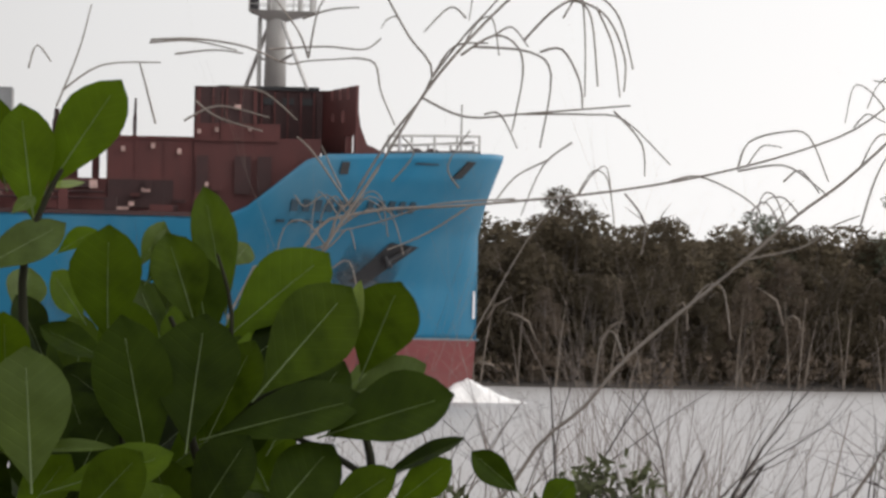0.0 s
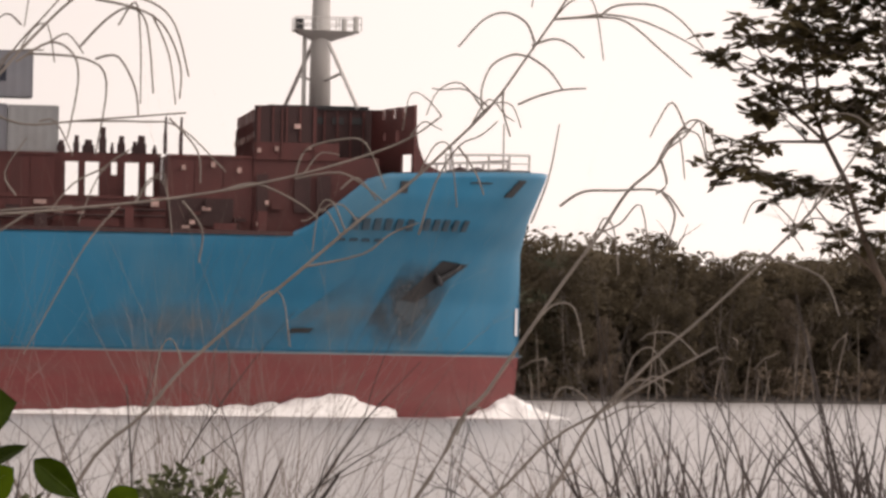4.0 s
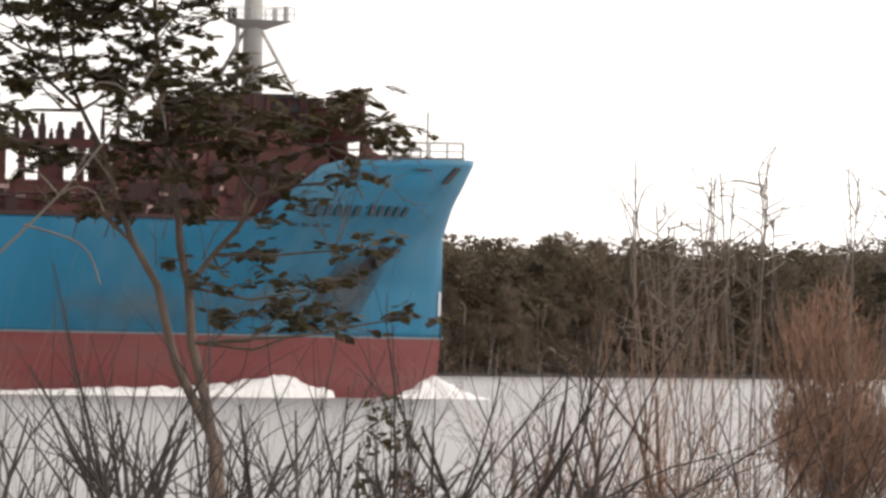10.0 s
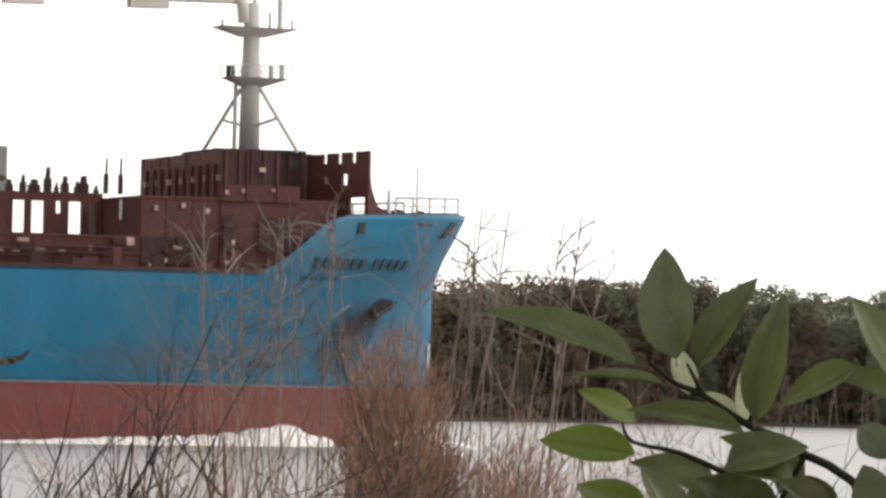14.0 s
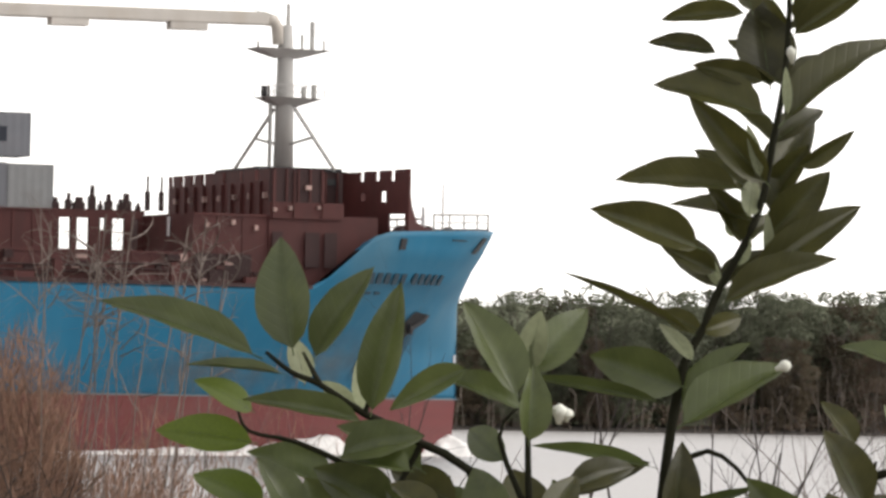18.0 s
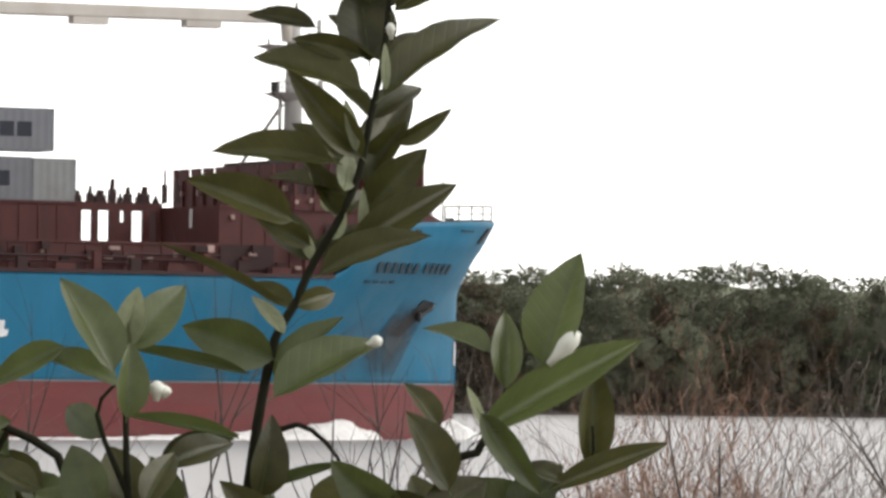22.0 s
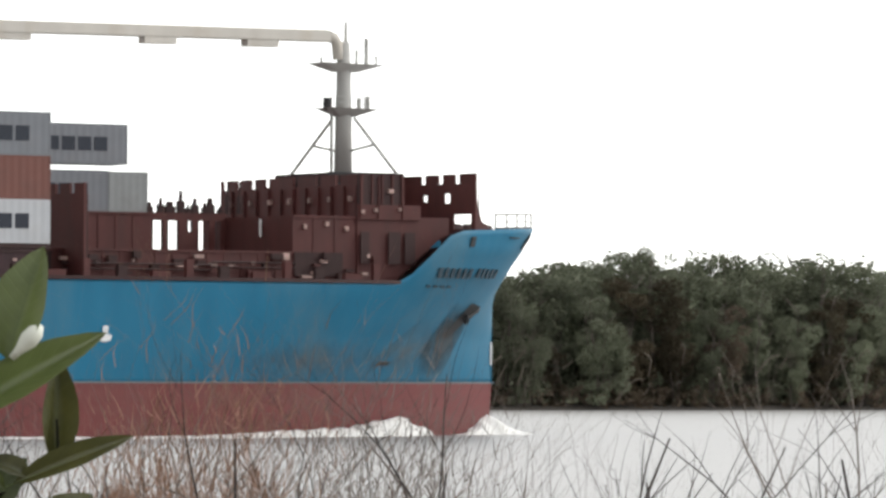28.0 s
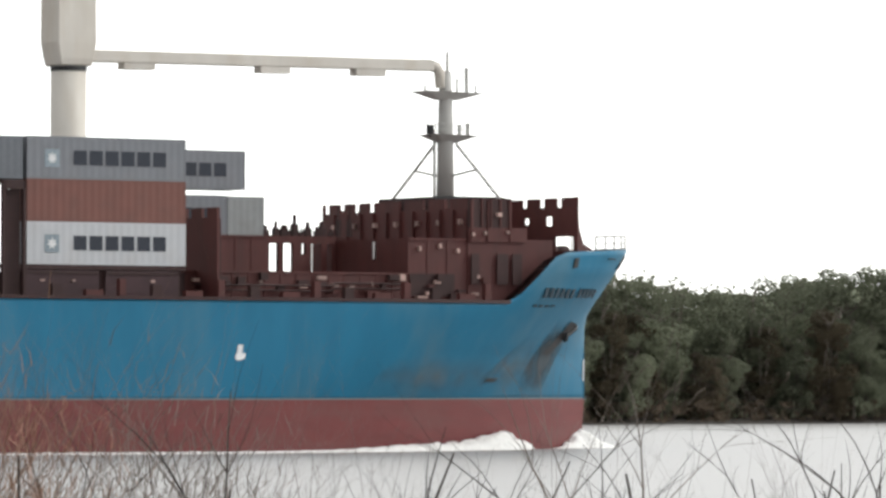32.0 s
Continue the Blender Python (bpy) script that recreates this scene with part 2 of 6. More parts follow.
LEAF_O = mat("olive_citrus_leaf", (0.058, 0.058, 0.016), 0.4, spec=0.45, vary=0.25, scale=3.0, stain=(0.085, 0.075, 0.02), stain_amount=0.5,
             stain_scale=1.5, bump=0.1, bump_scale=8.0, see=0.22, own=0.35, veins=True)
# backlight and bright gaps by the stems put into this leaf's pale colour
LEAF_BACKLIT = mat("backlit_leaf", (0.33, 0.36, 0.22), 0.5, vary=0.15, scale=8.0, see=0.5, own=0.2)
LEAF_Y = mat("young_leaf", (0.12, 0.17, 0.02), 0.45, vary=0.15, scale=30.0, see=0.4)
RIB = mat("leaf_rib", (0.085, 0.12, 0.035), 0.5)
STEM_G = mat("green_stem", (0.022, 0.022, 0.014), 0.9, spec=0.1, vary=0.2, scale=60.0)
BUD = mat("flower_bud", (0.75, 0.76, 0.68), 0.5, vary=0.05, scale=60.0)

water_m = bpy.data.materials.new("river_water")
water_m.use_nodes = True
n_, l_ = water_m.node_tree.nodes, water_m.node_tree.links
wb = n_["Principled BSDF"]
wb.inputs["Base Color"].default_value = (0.31, 0.297, 0.29, 1)
wb.inputs["Roughness"].default_value = 0.4
co_ = n_.new("ShaderNodeTexCoord")
mp_ = n_.new("ShaderNodeMapping")
mp_.inputs["Scale"].default_value = (0.35, 0.9, 1)
l_.new(co_.outputs["Object"], mp_.inputs["Vector"])
nz_ = n_.new("ShaderNodeTexNoise")
nz_.inputs["Scale"].default_value, nz_.inputs["Detail"].default_value = 0.8, 7.0
l_.new(mp_.outputs[0], nz_.inputs["Vector"])
bp_ = n_.new("ShaderNodeBump")
bp_.inputs["Strength"].default_value, bp_.inputs["Distance"].default_value = 0.6, 0.5
l_.new(nz_.outputs[0], bp_.inputs["Height"])
l_.new(bp_.outputs[0], wb.inputs["Normal"])


# ---- building helpers ----
class Mesh:
    """Vertices and faces gathered for one mesh."""

    def __init__(self):
        self.v, self.f = [], []

    def add(self, vs, fs):
        k = len(self.v)
        self.v += [tuple(p) for p in vs]
        self.f += [tuple(i + k for i in q) for q in fs]
        return self

    def box(self, x0, x1, y0, y1, z0, z1):
        vs = [(x, y, z) for z in (z0, z1) for y in (y0, y1) for x in (x0, x1)]
        return self.add(vs, [(0, 2, 3, 1), (4, 5, 7, 6), (0, 1, 5, 4), (2, 6, 7, 3), (0, 4, 6, 2), (1, 3, 7, 5)])

    def tube(self, pts, radii, sides=6, cap=True):
        """A round bar through the points, tapering by the radii."""
        pts = [Vector(p) for p in pts]
        if not isinstance(radii, (list, tuple)):
            radii = [radii] * len(pts)
        k = len(self.v)
        up = Vector((0.31, 0.17, 0.93))
        for i, p in enumerate(pts):
            d = (pts[min(i + 1, len(pts) - 1)] - pts[max(i - 1, 0)]).normalized()
            a = d.cross(up if abs(d.dot(up)) < 0.95 else Vector((1, 0, 0))).normalized()
            b = d.cross(a)
            for s in range(sides):
                w = 2 * math.pi * s / sides
                self.v.append(tuple(p + (a * math.cos(w) + b * math.sin(w)) * radii[i]))
        for i in range(len(pts) - 1):
            for s in range(sides):
                q = (s + 1) % sides
                self.f.append((k + i * sides + s, k + i * sides + q, k + (i + 1) * sides + q, k + (i + 1) * sides + s))
        if cap:
            self.f.append(tuple(k + s for s in reversed(range(sides))))
            self.f.append(tuple(k + (len(pts) - 1) * sides + s for s in range(sides)))
        return self

    def data(self, name, material, smooth=False):
        me = bpy.data.meshes.new(name)
        me.from_pydata(self.v, [], self.f)
        me.materials.append(material)
        if smooth:
            me.polygons.foreach_set("use_smooth", [True] * len(me.polygons))
        me.update()
        return me


def part(name, mesh, material, parent=None, label="", smooth=False, m=None):
    """One mesh object under a thing or under a part."""
    ob = new(name, mesh.data(name, material, smooth) if isinstance(mesh, Mesh) else mesh)
    if parent:
        ob.parent = parent
    if m is not None:
        ob.matrix_basis = m
    if label:
        ob["label"] = label
    return ob


def bevel(ob, width, segments=2):
    b = ob.modifiers.new("bevel", "BEVEL")
    b.width, b.segments, b.limit_method = width, segments, "ANGLE"
    return ob


def spot(bearing, slope, d):
    """The place at a bearing and slope (degrees) from the eye, d metres off."""
    a = radians(bearing)
    return Vector((d * math.sin(a), d * math.cos(a), EYE_Z + d * math.tan(radians(slope))))


def rnd(a, b):
    return random.uniform(a, b)

# ---- water and banks ----
WATER_Z = -0.7
SHIP_Y, SHIP_V, SHIP_T0, SHIP_TURN = 327.4, 6.873, -2.415, -3.19

w = Mesh()
w.add([(-1500, 30, WATER_Z), (2600, 30, WATER_Z), (2600, 2600, WATER_Z), (-1500, 2600, WATER_Z)], [(0, 1, 2, 3)])
tagged(part("water", w, water_m), "grey river water with small ripples", "water", kind="structure")


def bank_y(x):
    """The far waterline."""
    return float(np.interp(x, [-400, -60, 51, 110, 210, 357, 700, 1400], [398, 404, 413, 442, 516, 512, 525, 560]))


def bank_sheet():
    m = Mesh()
    xs = list(range(-700, 1500, 12))
    rows = [(-3, -0.6), (0, 0.15), (4, 0.5), (30, 0.9), (140, 1.5), (1800, 3)]
    for x in xs:
        for d, z in rows:
            m.v.append((x, bank_y(x) + d + (1.2 * noise.noise((x * 0.08, d, 0)) if d < 5 else 0), WATER_Z + z))
    k = len(rows)
    for i in range(len(xs) - 1):
        for j in range(k - 1):
            m.f.append((i * k + j, (i + 1) * k + j, (i + 1) * k + j + 1, i * k + j + 1))
    return m


tagged(part("ground_far_bank", bank_sheet(), MUD), "dark muddy far river bank", "ground", kind="structure")


def near_ground():
    m = Mesh()
    ys = [(-600, 2.2), (-20, 2.3), (-2, 2.35), (6, 2.3), (14, 2.25), (24, 2.2), (31, 1.9), (35, 0.6), (40, -0.9), (46, -2.5)]
    xs = [-900, -200, -60] + [x * 2.0 for x in range(-15, 31)] + [90, 250, 1200]
    for x in xs:
        for y, z in ys:
            m.v.append((x, y, z + (0.12 * noise.noise((x * 0.3, y * 0.3, 0)) if -3 < y < 40 else 0)))
    k = len(ys)
    for i in range(len(xs) - 1):
        for j in range(k - 1):
            m.f.append((i * k + j, (i + 1) * k + j, (i + 1) * k + j + 1, i * k + j + 1))
    return m


tagged(part("ground", near_ground(), SOIL), "trodden earth of the near river bank", "ground", kind="structure")


# ---- the ship ----
# Its own space: x forward from the foremast, y to port (away), z up from the eye's datum.
def lerp(z, zs, vs):
    return float(np.interp(z, zs, vs))


ZS = [-3, 0, 3, 6, 9, 10.5, 12, 13.6]


def stem_x(z):
    return lerp(z, [-3, -0.7, 3, 7, 9, 11, 13.6], [10.8, 11.8, 12.1, 12.1, 12.1, 12.55, 13.5])


def half_breadth(x, z):
    q, p = lerp(z, ZS, [1.1, 1.1, 1.12, 1.1, 0.8, 0.6, 0.46, 0.38]), lerp(z, ZS, [1.8, 1.9, 2.1, 2.9, 3.5, 3.4, 3.0, 2.5])
    u = min(1.0, max(0.0, (stem_x(z) - x) / 45.0))
    return 14.9 * (1 - (1 - u) ** p) ** q


def top_z(x):
    """Height of the hull's upper edge."""
    return lerp(x, [-2.1, 2.35, 14], [9.6, 13.3, 13.75])


STERN = -150.0


def hull_skin(z_low, z_high, steps):
    """Both sides of the hull between two heights; z_high may be a function of x."""
    m = Mesh()
    n_rows = 48
    for side in (-1, 1):
        k = len(m.v)
        for i in range(n_rows):
            s = i / (n_rows - 1)
            for j in range(steps + 1):
                f = j / steps
                # along each level from the stem to the stern
                far = 60 * s ** 2.2 if s < 0.9 else 60 * 0.9 ** 2.2 + (s - 0.9) / 0.1 * 105
                z = z_low + (9.6 - z_low) * f if z_high is None else z_low + (z_high - z_low) * f
                x = stem_x(z) - far
                if z_high is None:
                    for _ in range(4):
                        z = z_low + (top_z(x) - z_low) * f
                        x = stem_x(z) - far
                m.v.append((x, side * half_breadth(x, z), z))
        for i in range(n_rows - 1):
            for j in range(steps):
                a, b = k + i * (steps + 1) + j, k + (i + 1) * (steps + 1) + j
                q = (a, a + 1, b + 1, b)
                m.f.append(q if side < 0 else q[::-1])
    return m


def deck_sheet(x0, x1, z_of, inset=0.12, n=24, drop=0.0):
    m = Mesh()
    for i in range(n + 1):
        x = x0 + (x1 - x0) * i / n
        z = z_of(x) - drop
        y = max(0.02, half_breadth(x, z) - inset)
        m.v += [(x, -y, z), (x, y, z)]
    for i in range(n):
        m.f.append((2 * i, 2 * i + 2, 2 * i + 3, 2 * i + 1))
    return m


def on_hull(x, z, out=0.03):
    """A pose on the starboard shell: local x along the shell forward, y up along it, z outward."""
    p = Vector((x, -half_breadth(x, z), z))
    a = Vector((x + 0.3, -half_breadth(x + 0.3, z), z)) - p
    b = Vector((x, -half_breadth(x, z + 0.3), z + 0.3)) - p
    a.normalize()
    nrm = a.cross(b).normalized()
    b = nrm.cross(a)
    m = Matrix((a, b, nrm)).transposed().to_4x4()
    m.translation = p + nrm * out
    return m


ship = tagged(new("container_ship"), "blue container ship with red deck works under way on a river", "ship")

hull = part("hull", hull_skin(2.95, None, 30), HULL_BLUE, ship, "weathered light blue shell plating", smooth=True)
sol = hull.modifiers.new("thick", "SOLIDIFY")
sol.thickness, sol.offset = 0.10, -1.0
part("boot_topping", hull_skin(-3.0, 2.95, 6), HULL_RED, ship, "faded red bottom paint", smooth=True)
m = Mesh()
b0 = half_breadth(STERN, 5)
m.box(STERN - 4, STERN, -b0, b0, -3, 9.6)
part("transom", m, HULL_BLUE, ship)
part("main_deck", deck_sheet(STERN, -1.0, lambda x: 9.6, drop=0.1), DECK, ship)
part("forecastle_deck", deck_sheet(-2.0, 13.2, top_z, 0.15, drop=1.1), DECK, ship)

# rubbing line at the red edge and the deck edge
for nm, z_a, z_b, o in (("boot_line", 2.9, 3.02, 0.02),):
    m = Mesh()
    k = 0
    for i in range(60):
        x = 12.3 - 70 * (i / 59) ** 1.6
        m.v += [(x, -half_breadth(x, z_a) - o, z_a), (x, -half_breadth(x, z_b) - o, z_b)]
        if i:
            m.f.append((2 * i - 2, 2 * i, 2 * i + 1, 2 * i - 1))
    part(nm, m, mat("line_pale", (0.15, 0.19, 0.215), 0.6), hull, "thin pale paint line")
# deck edge plate; the shadow line above the blue is put into its colour
m = Mesh()
for i in range(50):
    x = -2.3 - 90 * (i / 49)
    y = -half_breadth(x, 9.6)
    m.v += [(x, y - 0.12, 9.62), (x, y + 0.25, 9.62), (x, y + 0.25, 9.85), (x, y - 0.12, 9.85)]
    if i:
        a, b = 4 * i - 4, 4 * i
        m.f += [(a, b, b + 3, a + 3), (a + 3, b + 3, b + 2, a + 2), (a + 1, a + 2, b + 2, b + 1)]
part("deck_edge", m, RED_DARK, ship, "deck edge plate with its shadow line painted dark")


def plate(name, x, z, w, h, material, parent, skew=0.0, out=0.05, thick=0.05, label=""):
    """A small plate on the starboard shell, leaning forward by skew."""
    me = Mesh()
    vs = []
    for zz in (0, thick):
        vs += [(-w / 2 - skew / 2, -h / 2, zz), (w / 2 - skew / 2, -h / 2, zz), (w / 2 + skew / 2, h / 2, zz), (-w / 2 + skew / 2, h / 2, zz)]
    me.add(vs, [(3, 2, 1, 0), (4, 5, 6, 7), (0, 1, 5, 4), (1, 2, 6, 5), (2, 3, 7, 6), (3, 0, 4, 7)])
    return part(name, me, material, parent, label, m=on_hull(x, z, out))


# name on the bow as plain bars, and marks
for i in range(6):
    plate("name_bar", 1.3 + 0.66 * i, 10.45, 0.44, 0.72, NAME_INK, hull)
for i in range(5):
    plate("name_bar", 5.6 + 0.6 * i, 10.5, 0.40, 0.72, NAME_INK, hull)
for i in range(4):
    plate("port_bar", 0.5 + 0.75 * i, 9.55, 0.5, 0.16, NAME_INK, hull)
for x, z, w_, h, sk in ((4.1, 12.6, 0.5, 0.7, 0.1), (11.0, 12.75, 0.75, 1.1, 0.8)):
    fair = plate("fairlead", x, z, w_, h, BLACK, hull, sk, 0.03, 0.08, "dark oval mooring opening")
plate("rail_slot", 8.8, 13.0, 1.6, 0.07, BLACK, hull)
# white strip: the bright reflection along the stem put in as paint
plate("draught_mark", 11.9, 5.0, 0.15, 1.6, WHITE, hull)
# anchor pocket: slot shade painted flat black, the anchor's shank and flukes, streaks below
def shell_patch(name, corners, material, out, label="", n=18):
    """A patch that follows the starboard shell between four corners (x, z): lower aft, lower fore, upper fore, upper aft."""
    me = Mesh()
    (ax, az), (bx, bz), (cx, cz), (dx, dz) = corners
    for j in range(n + 1):
        for i in range(n + 1):
            u, v = i / n, j / n
            x = (ax * (1 - u) + bx * u) * (1 - v) + (dx * (1 - u) + cx * u) * v
            z = (az * (1 - u) + bz * u) * (1 - v) + (dz * (1 - u) + cz * u) * v
            me.v.append(tuple(on_hull(x, z, out).translation))
    for j in range(n):
        for i in range(n):
            k = j * (n + 1) + i
            me.f.append((k, k + 1, k + n + 2, k + n + 1))
    return part(name, me, material, hull, label, smooth=True)


shell_patch("anchor_pocket", ((4.4, 6.2), (5.4, 6.05), (8.5, 8.3), (6.85, 8.5)), BLACK, 0.075, "slanting anchor recess, its shade painted black")
STREAK = mat("grey_streak", (0.055, 0.075, 0.09), 0.8, vary=0.2, scale=0.8)
sn, sl = STREAK.node_tree.nodes, STREAK.node_tree.links
s_co = sn.new("ShaderNodeTexCoord")
s_no = sn.new("ShaderNodeTexNoise")
s_no.inputs["Scale"].default_value, s_no.inputs["Detail"].default_value = 0.7, 6.0
sl.new(s_co.outputs["Object"], s_no.inputs["Vector"])
s_mr = sn.new("ShaderNodeMapRange")
s_mr.inputs["From Min"].default_value, s_mr.inputs["From Max"].default_value = 0.2, 0.62
sl.new(s_no.outputs[0], s_mr.inputs["Value"])
s_sep = sn.new("ShaderNodeSeparateXYZ")
sl.new(s_co.outputs["Generated"], s_sep.inputs[0])
fade = s_mr.outputs[0]
for k in (0, 2):
    ping = sn.new("ShaderNodeMath")
    ping.operation = "PINGPONG"
    ping.inputs[1].default_value = 0.5
    sl.new(s_sep.outputs[k], ping.inputs[0])
    mu = sn.new("ShaderNodeMath")
    mu.operation = "MULTIPLY"
    sl.new(fade, mu.inputs[0])
    sl.new(ping.outputs[0], mu.inputs[1])
    fade = mu.outputs[0]
gain = sn.new("ShaderNodeMath")
gain.operation, gain.use_clamp = "MULTIPLY", True
gain.inputs[1].default_value = 6.5
sl.new(fade, gain.inputs[0])
sl.new(gain.outputs[0], sn["Principled BSDF"].inputs["Alpha"])
SCUFF = STREAK.copy()
SCUFF.name = "paint_scuff"
for nd in SCUFF.node_tree.nodes:
    if nd.type == "HUE_SAT":
        nd.inputs["Color"].default_value = (0.13, 0.18, 0.21, 1)
    if nd.type == "MATH" and nd.use_clamp:
        nd.inputs[1].default_value = 2.6
shell_patch("anchor_streak", ((1.6, 3.2), (5.6, 3.2), (8.2, 8.6), (4.6, 8.6)), STREAK, 0.05, "grey streak marks below the anchor")
shell_patch("anchor_streak", ((-4.5, 3.0), (4.6, 3.0), (6.2, 7.6), (1.5, 7.6)), SCUFF, 0.035, "pale grey scuffed paint below the anchor")
shell_patch("anchor_streak", ((-16, 3.0), (-3, 3.0), (0.5, 6.0), (-12, 6.0)), SCUFF, 0.03, "pale grey scuffed paint above the waterline")
m = Mesh()
m.tube([(-0.7, -0.5, 0.15), (0.3, 0.25, 0.25), (0.6, 0.5, 0.1)], [0.16, 0.14, 0.1], 8)
m.tube([(-1.1, -0.1, 0.15), (-0.75, -0.55, 0.25), (-0.2, -0.85, 0.15)], [0.08, 0.22, 0.08], 8)
part("anchor", m, BLACK, hull, "black stowed anchor", m=on_hull(7.3, 7.9, 0.08))
plate("hull_emblem", -26.0, 6.1, 0.4, 1.05, WHITE, hull, 0.1, 0.03, 0.03, "small pale emblem patch")
plate("hull_emblem", -25.95, 5.85, 0.8, 0.4, WHITE, hull, 0.1, 0.035, 0.03, "small pale emblem patch")
plate("bulb_mark", -1.5, 4.3, 1.4, 0.3, BLACK, hull, 0.3)


# red deck works
def block(name, x0, x1, y0, y1, z0, z1, material, label="", pitch=1.25, rib=0.05):
    """A plated block with upright stiffeners and a top flange on its starboard face."""
    ob = part(name, Mesh().box(x0, x1, y0, y1, z0, z1), material, ship, label)
    n = max(1, int((x1 - x0) / pitch))
    stiff = Mesh().box(-0.06, 0.06, -rib, 0.0, 0.0, z1 - z0 - 0.18).data("stiffener", material)
    for i in range(1, n):
        part("stiffener", stiff, None, ob, m=pose(x0 + (x1 - x0) * i / n, y0 - 0.003, z0))
    part("top_flange", Mesh().box(x0, x1, y0 - rib - 0.05, y0 - 0.003, z1 - 0.16, z1 - 0.004), material, ob)
    return ob


block("coaming", -27.5, -15.6, -1.1, 9.8, 9.5, 14.45, RED, "red hatch coaming with upright stiffeners")
block("coaming", -27.5, -9.4, -9.8, -1.12, 9.5, 11.75, RED, "low red hatch coaming with upright stiffeners")
block("coaming", -15.58, -9.4, -1.1, 9.8, 9.5, 11.7, RED)
block("coaming", -9.38, -4.5, -9.8, 3.1, 9.5, 14.2, RED)
block("coaming", -9.38, -4.5, 3.12, 9.8, 9.5, 11.7, RED)
m = Mesh()
for i in range(10):
    x = -4.48 + 7.2 * i / 9
    zb = 9.5 if x < -2 else max(9.5, top_z(x) - 0.25)
    y = min(9.9, half_breadth(x, max(zb, 9.6)) - 0.7)
    m.v += [(x, -y, zb), (x, -9.9, 14.2), (x, 9.9, 14.2), (x, y, zb)]
    if i:
        a, b = 4 * i - 4, 4 * i
        m.f += [(a, b, b + 1, a + 1), (a + 1, b + 1, b + 2, a + 2), (a + 2, b + 2, b + 3, a + 3)]
m.f += [(0, 1, 2, 3), (39, 38, 37, 36)]
part("forward_house", m, RED, ship, "red deck house behind the breakwater")
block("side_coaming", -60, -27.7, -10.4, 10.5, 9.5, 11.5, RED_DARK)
vent = {}
for i in range(15):
    x = -40.0 + 2.55 * i
    yb = -half_breadth(x, 9.6) + 0.7
    if yb < -10.15:
        k = i % 3
        w_ = (0.7, 1.3, 0.5)[k]
        if k not in vent:
            vent[k] = Mesh().box(0, w_, 0, 0.45, 0, (1.1, 0.75, 1.5)[k]).data("deck_box", RED if k else RED_DARK)
        part("deck_box", vent[k], None, ship, m=pose(x, yb, 9.5))
for x, z in ((-21.6, 10.9), (-14.3, 10.5), (-12.6, 10.8), (-3.8, 11.4)):
    part("deck_valve", Mesh().box(x, x + 0.2, -10.15, -9.98, z, z + 0.26), FITTING, ship, "small faded deck fitting")


# lashing bridge across the ship before the outer container stack
fore_bridge = part("lashing_bridge", Mesh().box(-26.5, -26.3, -12.7, 12.4, 9.5, 15.3), RED, ship, "red lashing bridge with a notched top")
for i in range(12):
    part("crenel", Mesh().box(-26.5, -26.3, -12.7 + 2.1 * i, -11.3 + 2.1 * i, 15.3, 15.95), RED, fore_bridge)
    part("stiffener", Mesh().box(-26.3, -26.18, -12.66 + 2.1 * i, -12.54 + 2.1 * i, 9.6, 15.2), RED_DARK, fore_bridge)
part("bulkhead_lamp", Mesh().box(-26.3, -26.05, -11.9, -11.55, 12.95, 13.4), WHITE, fore_bridge, "small white deck lamp")
part("door_panel", Mesh().box(-26.3, -26.22, -12.3, -11.2, 9.8, 11.5), RED_DARK, fore_bridge, "dark red door panel")


# tall side walls with notched tops and the front breakwater
WY = 0.07
# starboard wall from the step forward, with a large opening
wall_s = part("side_wall", Mesh().box(-4.5, 0.4, -10 - WY, -10 + WY, 14.0, 15.0), RED, ship, "red side wall with openings and a slotted top")
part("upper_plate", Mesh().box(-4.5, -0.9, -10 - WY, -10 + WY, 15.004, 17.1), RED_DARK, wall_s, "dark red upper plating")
# breakwater wing across the ship: a large opening, small windows, a notched top
wing = part("breakwater_wing", Mesh().box(0, 0.42, -WY, WY, 13.3, 17.32), RED, ship, "red breakwater wing with openings and a notched top", m=pose(4.77, -10.1, 0, 0, 0, 105.7))
for x0, x1, z0, z1 in ((0.42, 2.1, 13.1, 13.5), (2.1, 7.0, 13.1, 14.5), (0.42, 2.42, 14.5, 16.6), (2.42, 2.98, 14.5, 15.28), (2.42, 2.98, 15.95, 16.6), (2.98, 4.6, 14.5, 16.6), (4.6, 5.0, 14.5, 15.4), (4.6, 5.0, 15.85, 16.6), (5.0, 7.0, 14.5, 16.6),
                       (0.42, 1.54, 16.6, 17.3), (1.96, 3.14, 16.6, 17.27), (3.56, 4.8, 16.6, 17.24), (5.2, 7.0, 16.6, 17.2)):
    part("wing_panel", Mesh().box(x0, x1, -WY, WY, z0, z1), RED, wing)
rib = Mesh().box(-0.05, 0.05, -0.1, 0, 0, 2.9).data("stiffener", RED)
for x in (-4.3, -2.9, -1.0):
    part("stiffener", rib, None, wall_s, m=pose(x, -10.073, 14.0))
wall_p = part("side_wall", Mesh().box(-3.2, 4.7, 9.53, 9.67, 14.0, 16.0), RED, ship, "red side wall with a notched top")
for i in range(5):
    part("crenel", Mesh().box(-3.0 + 1.55 * i, -2.05 + 1.55 * i, 9.53, 9.67, 16.0, 16.7), RED, wall_p)
wall_a = part("aft_wall", Mesh().box(-4.2, -4.0, -9.9, 10.2, 14.0, 16.4), RED, ship, "red transverse wall behind the breakwater")
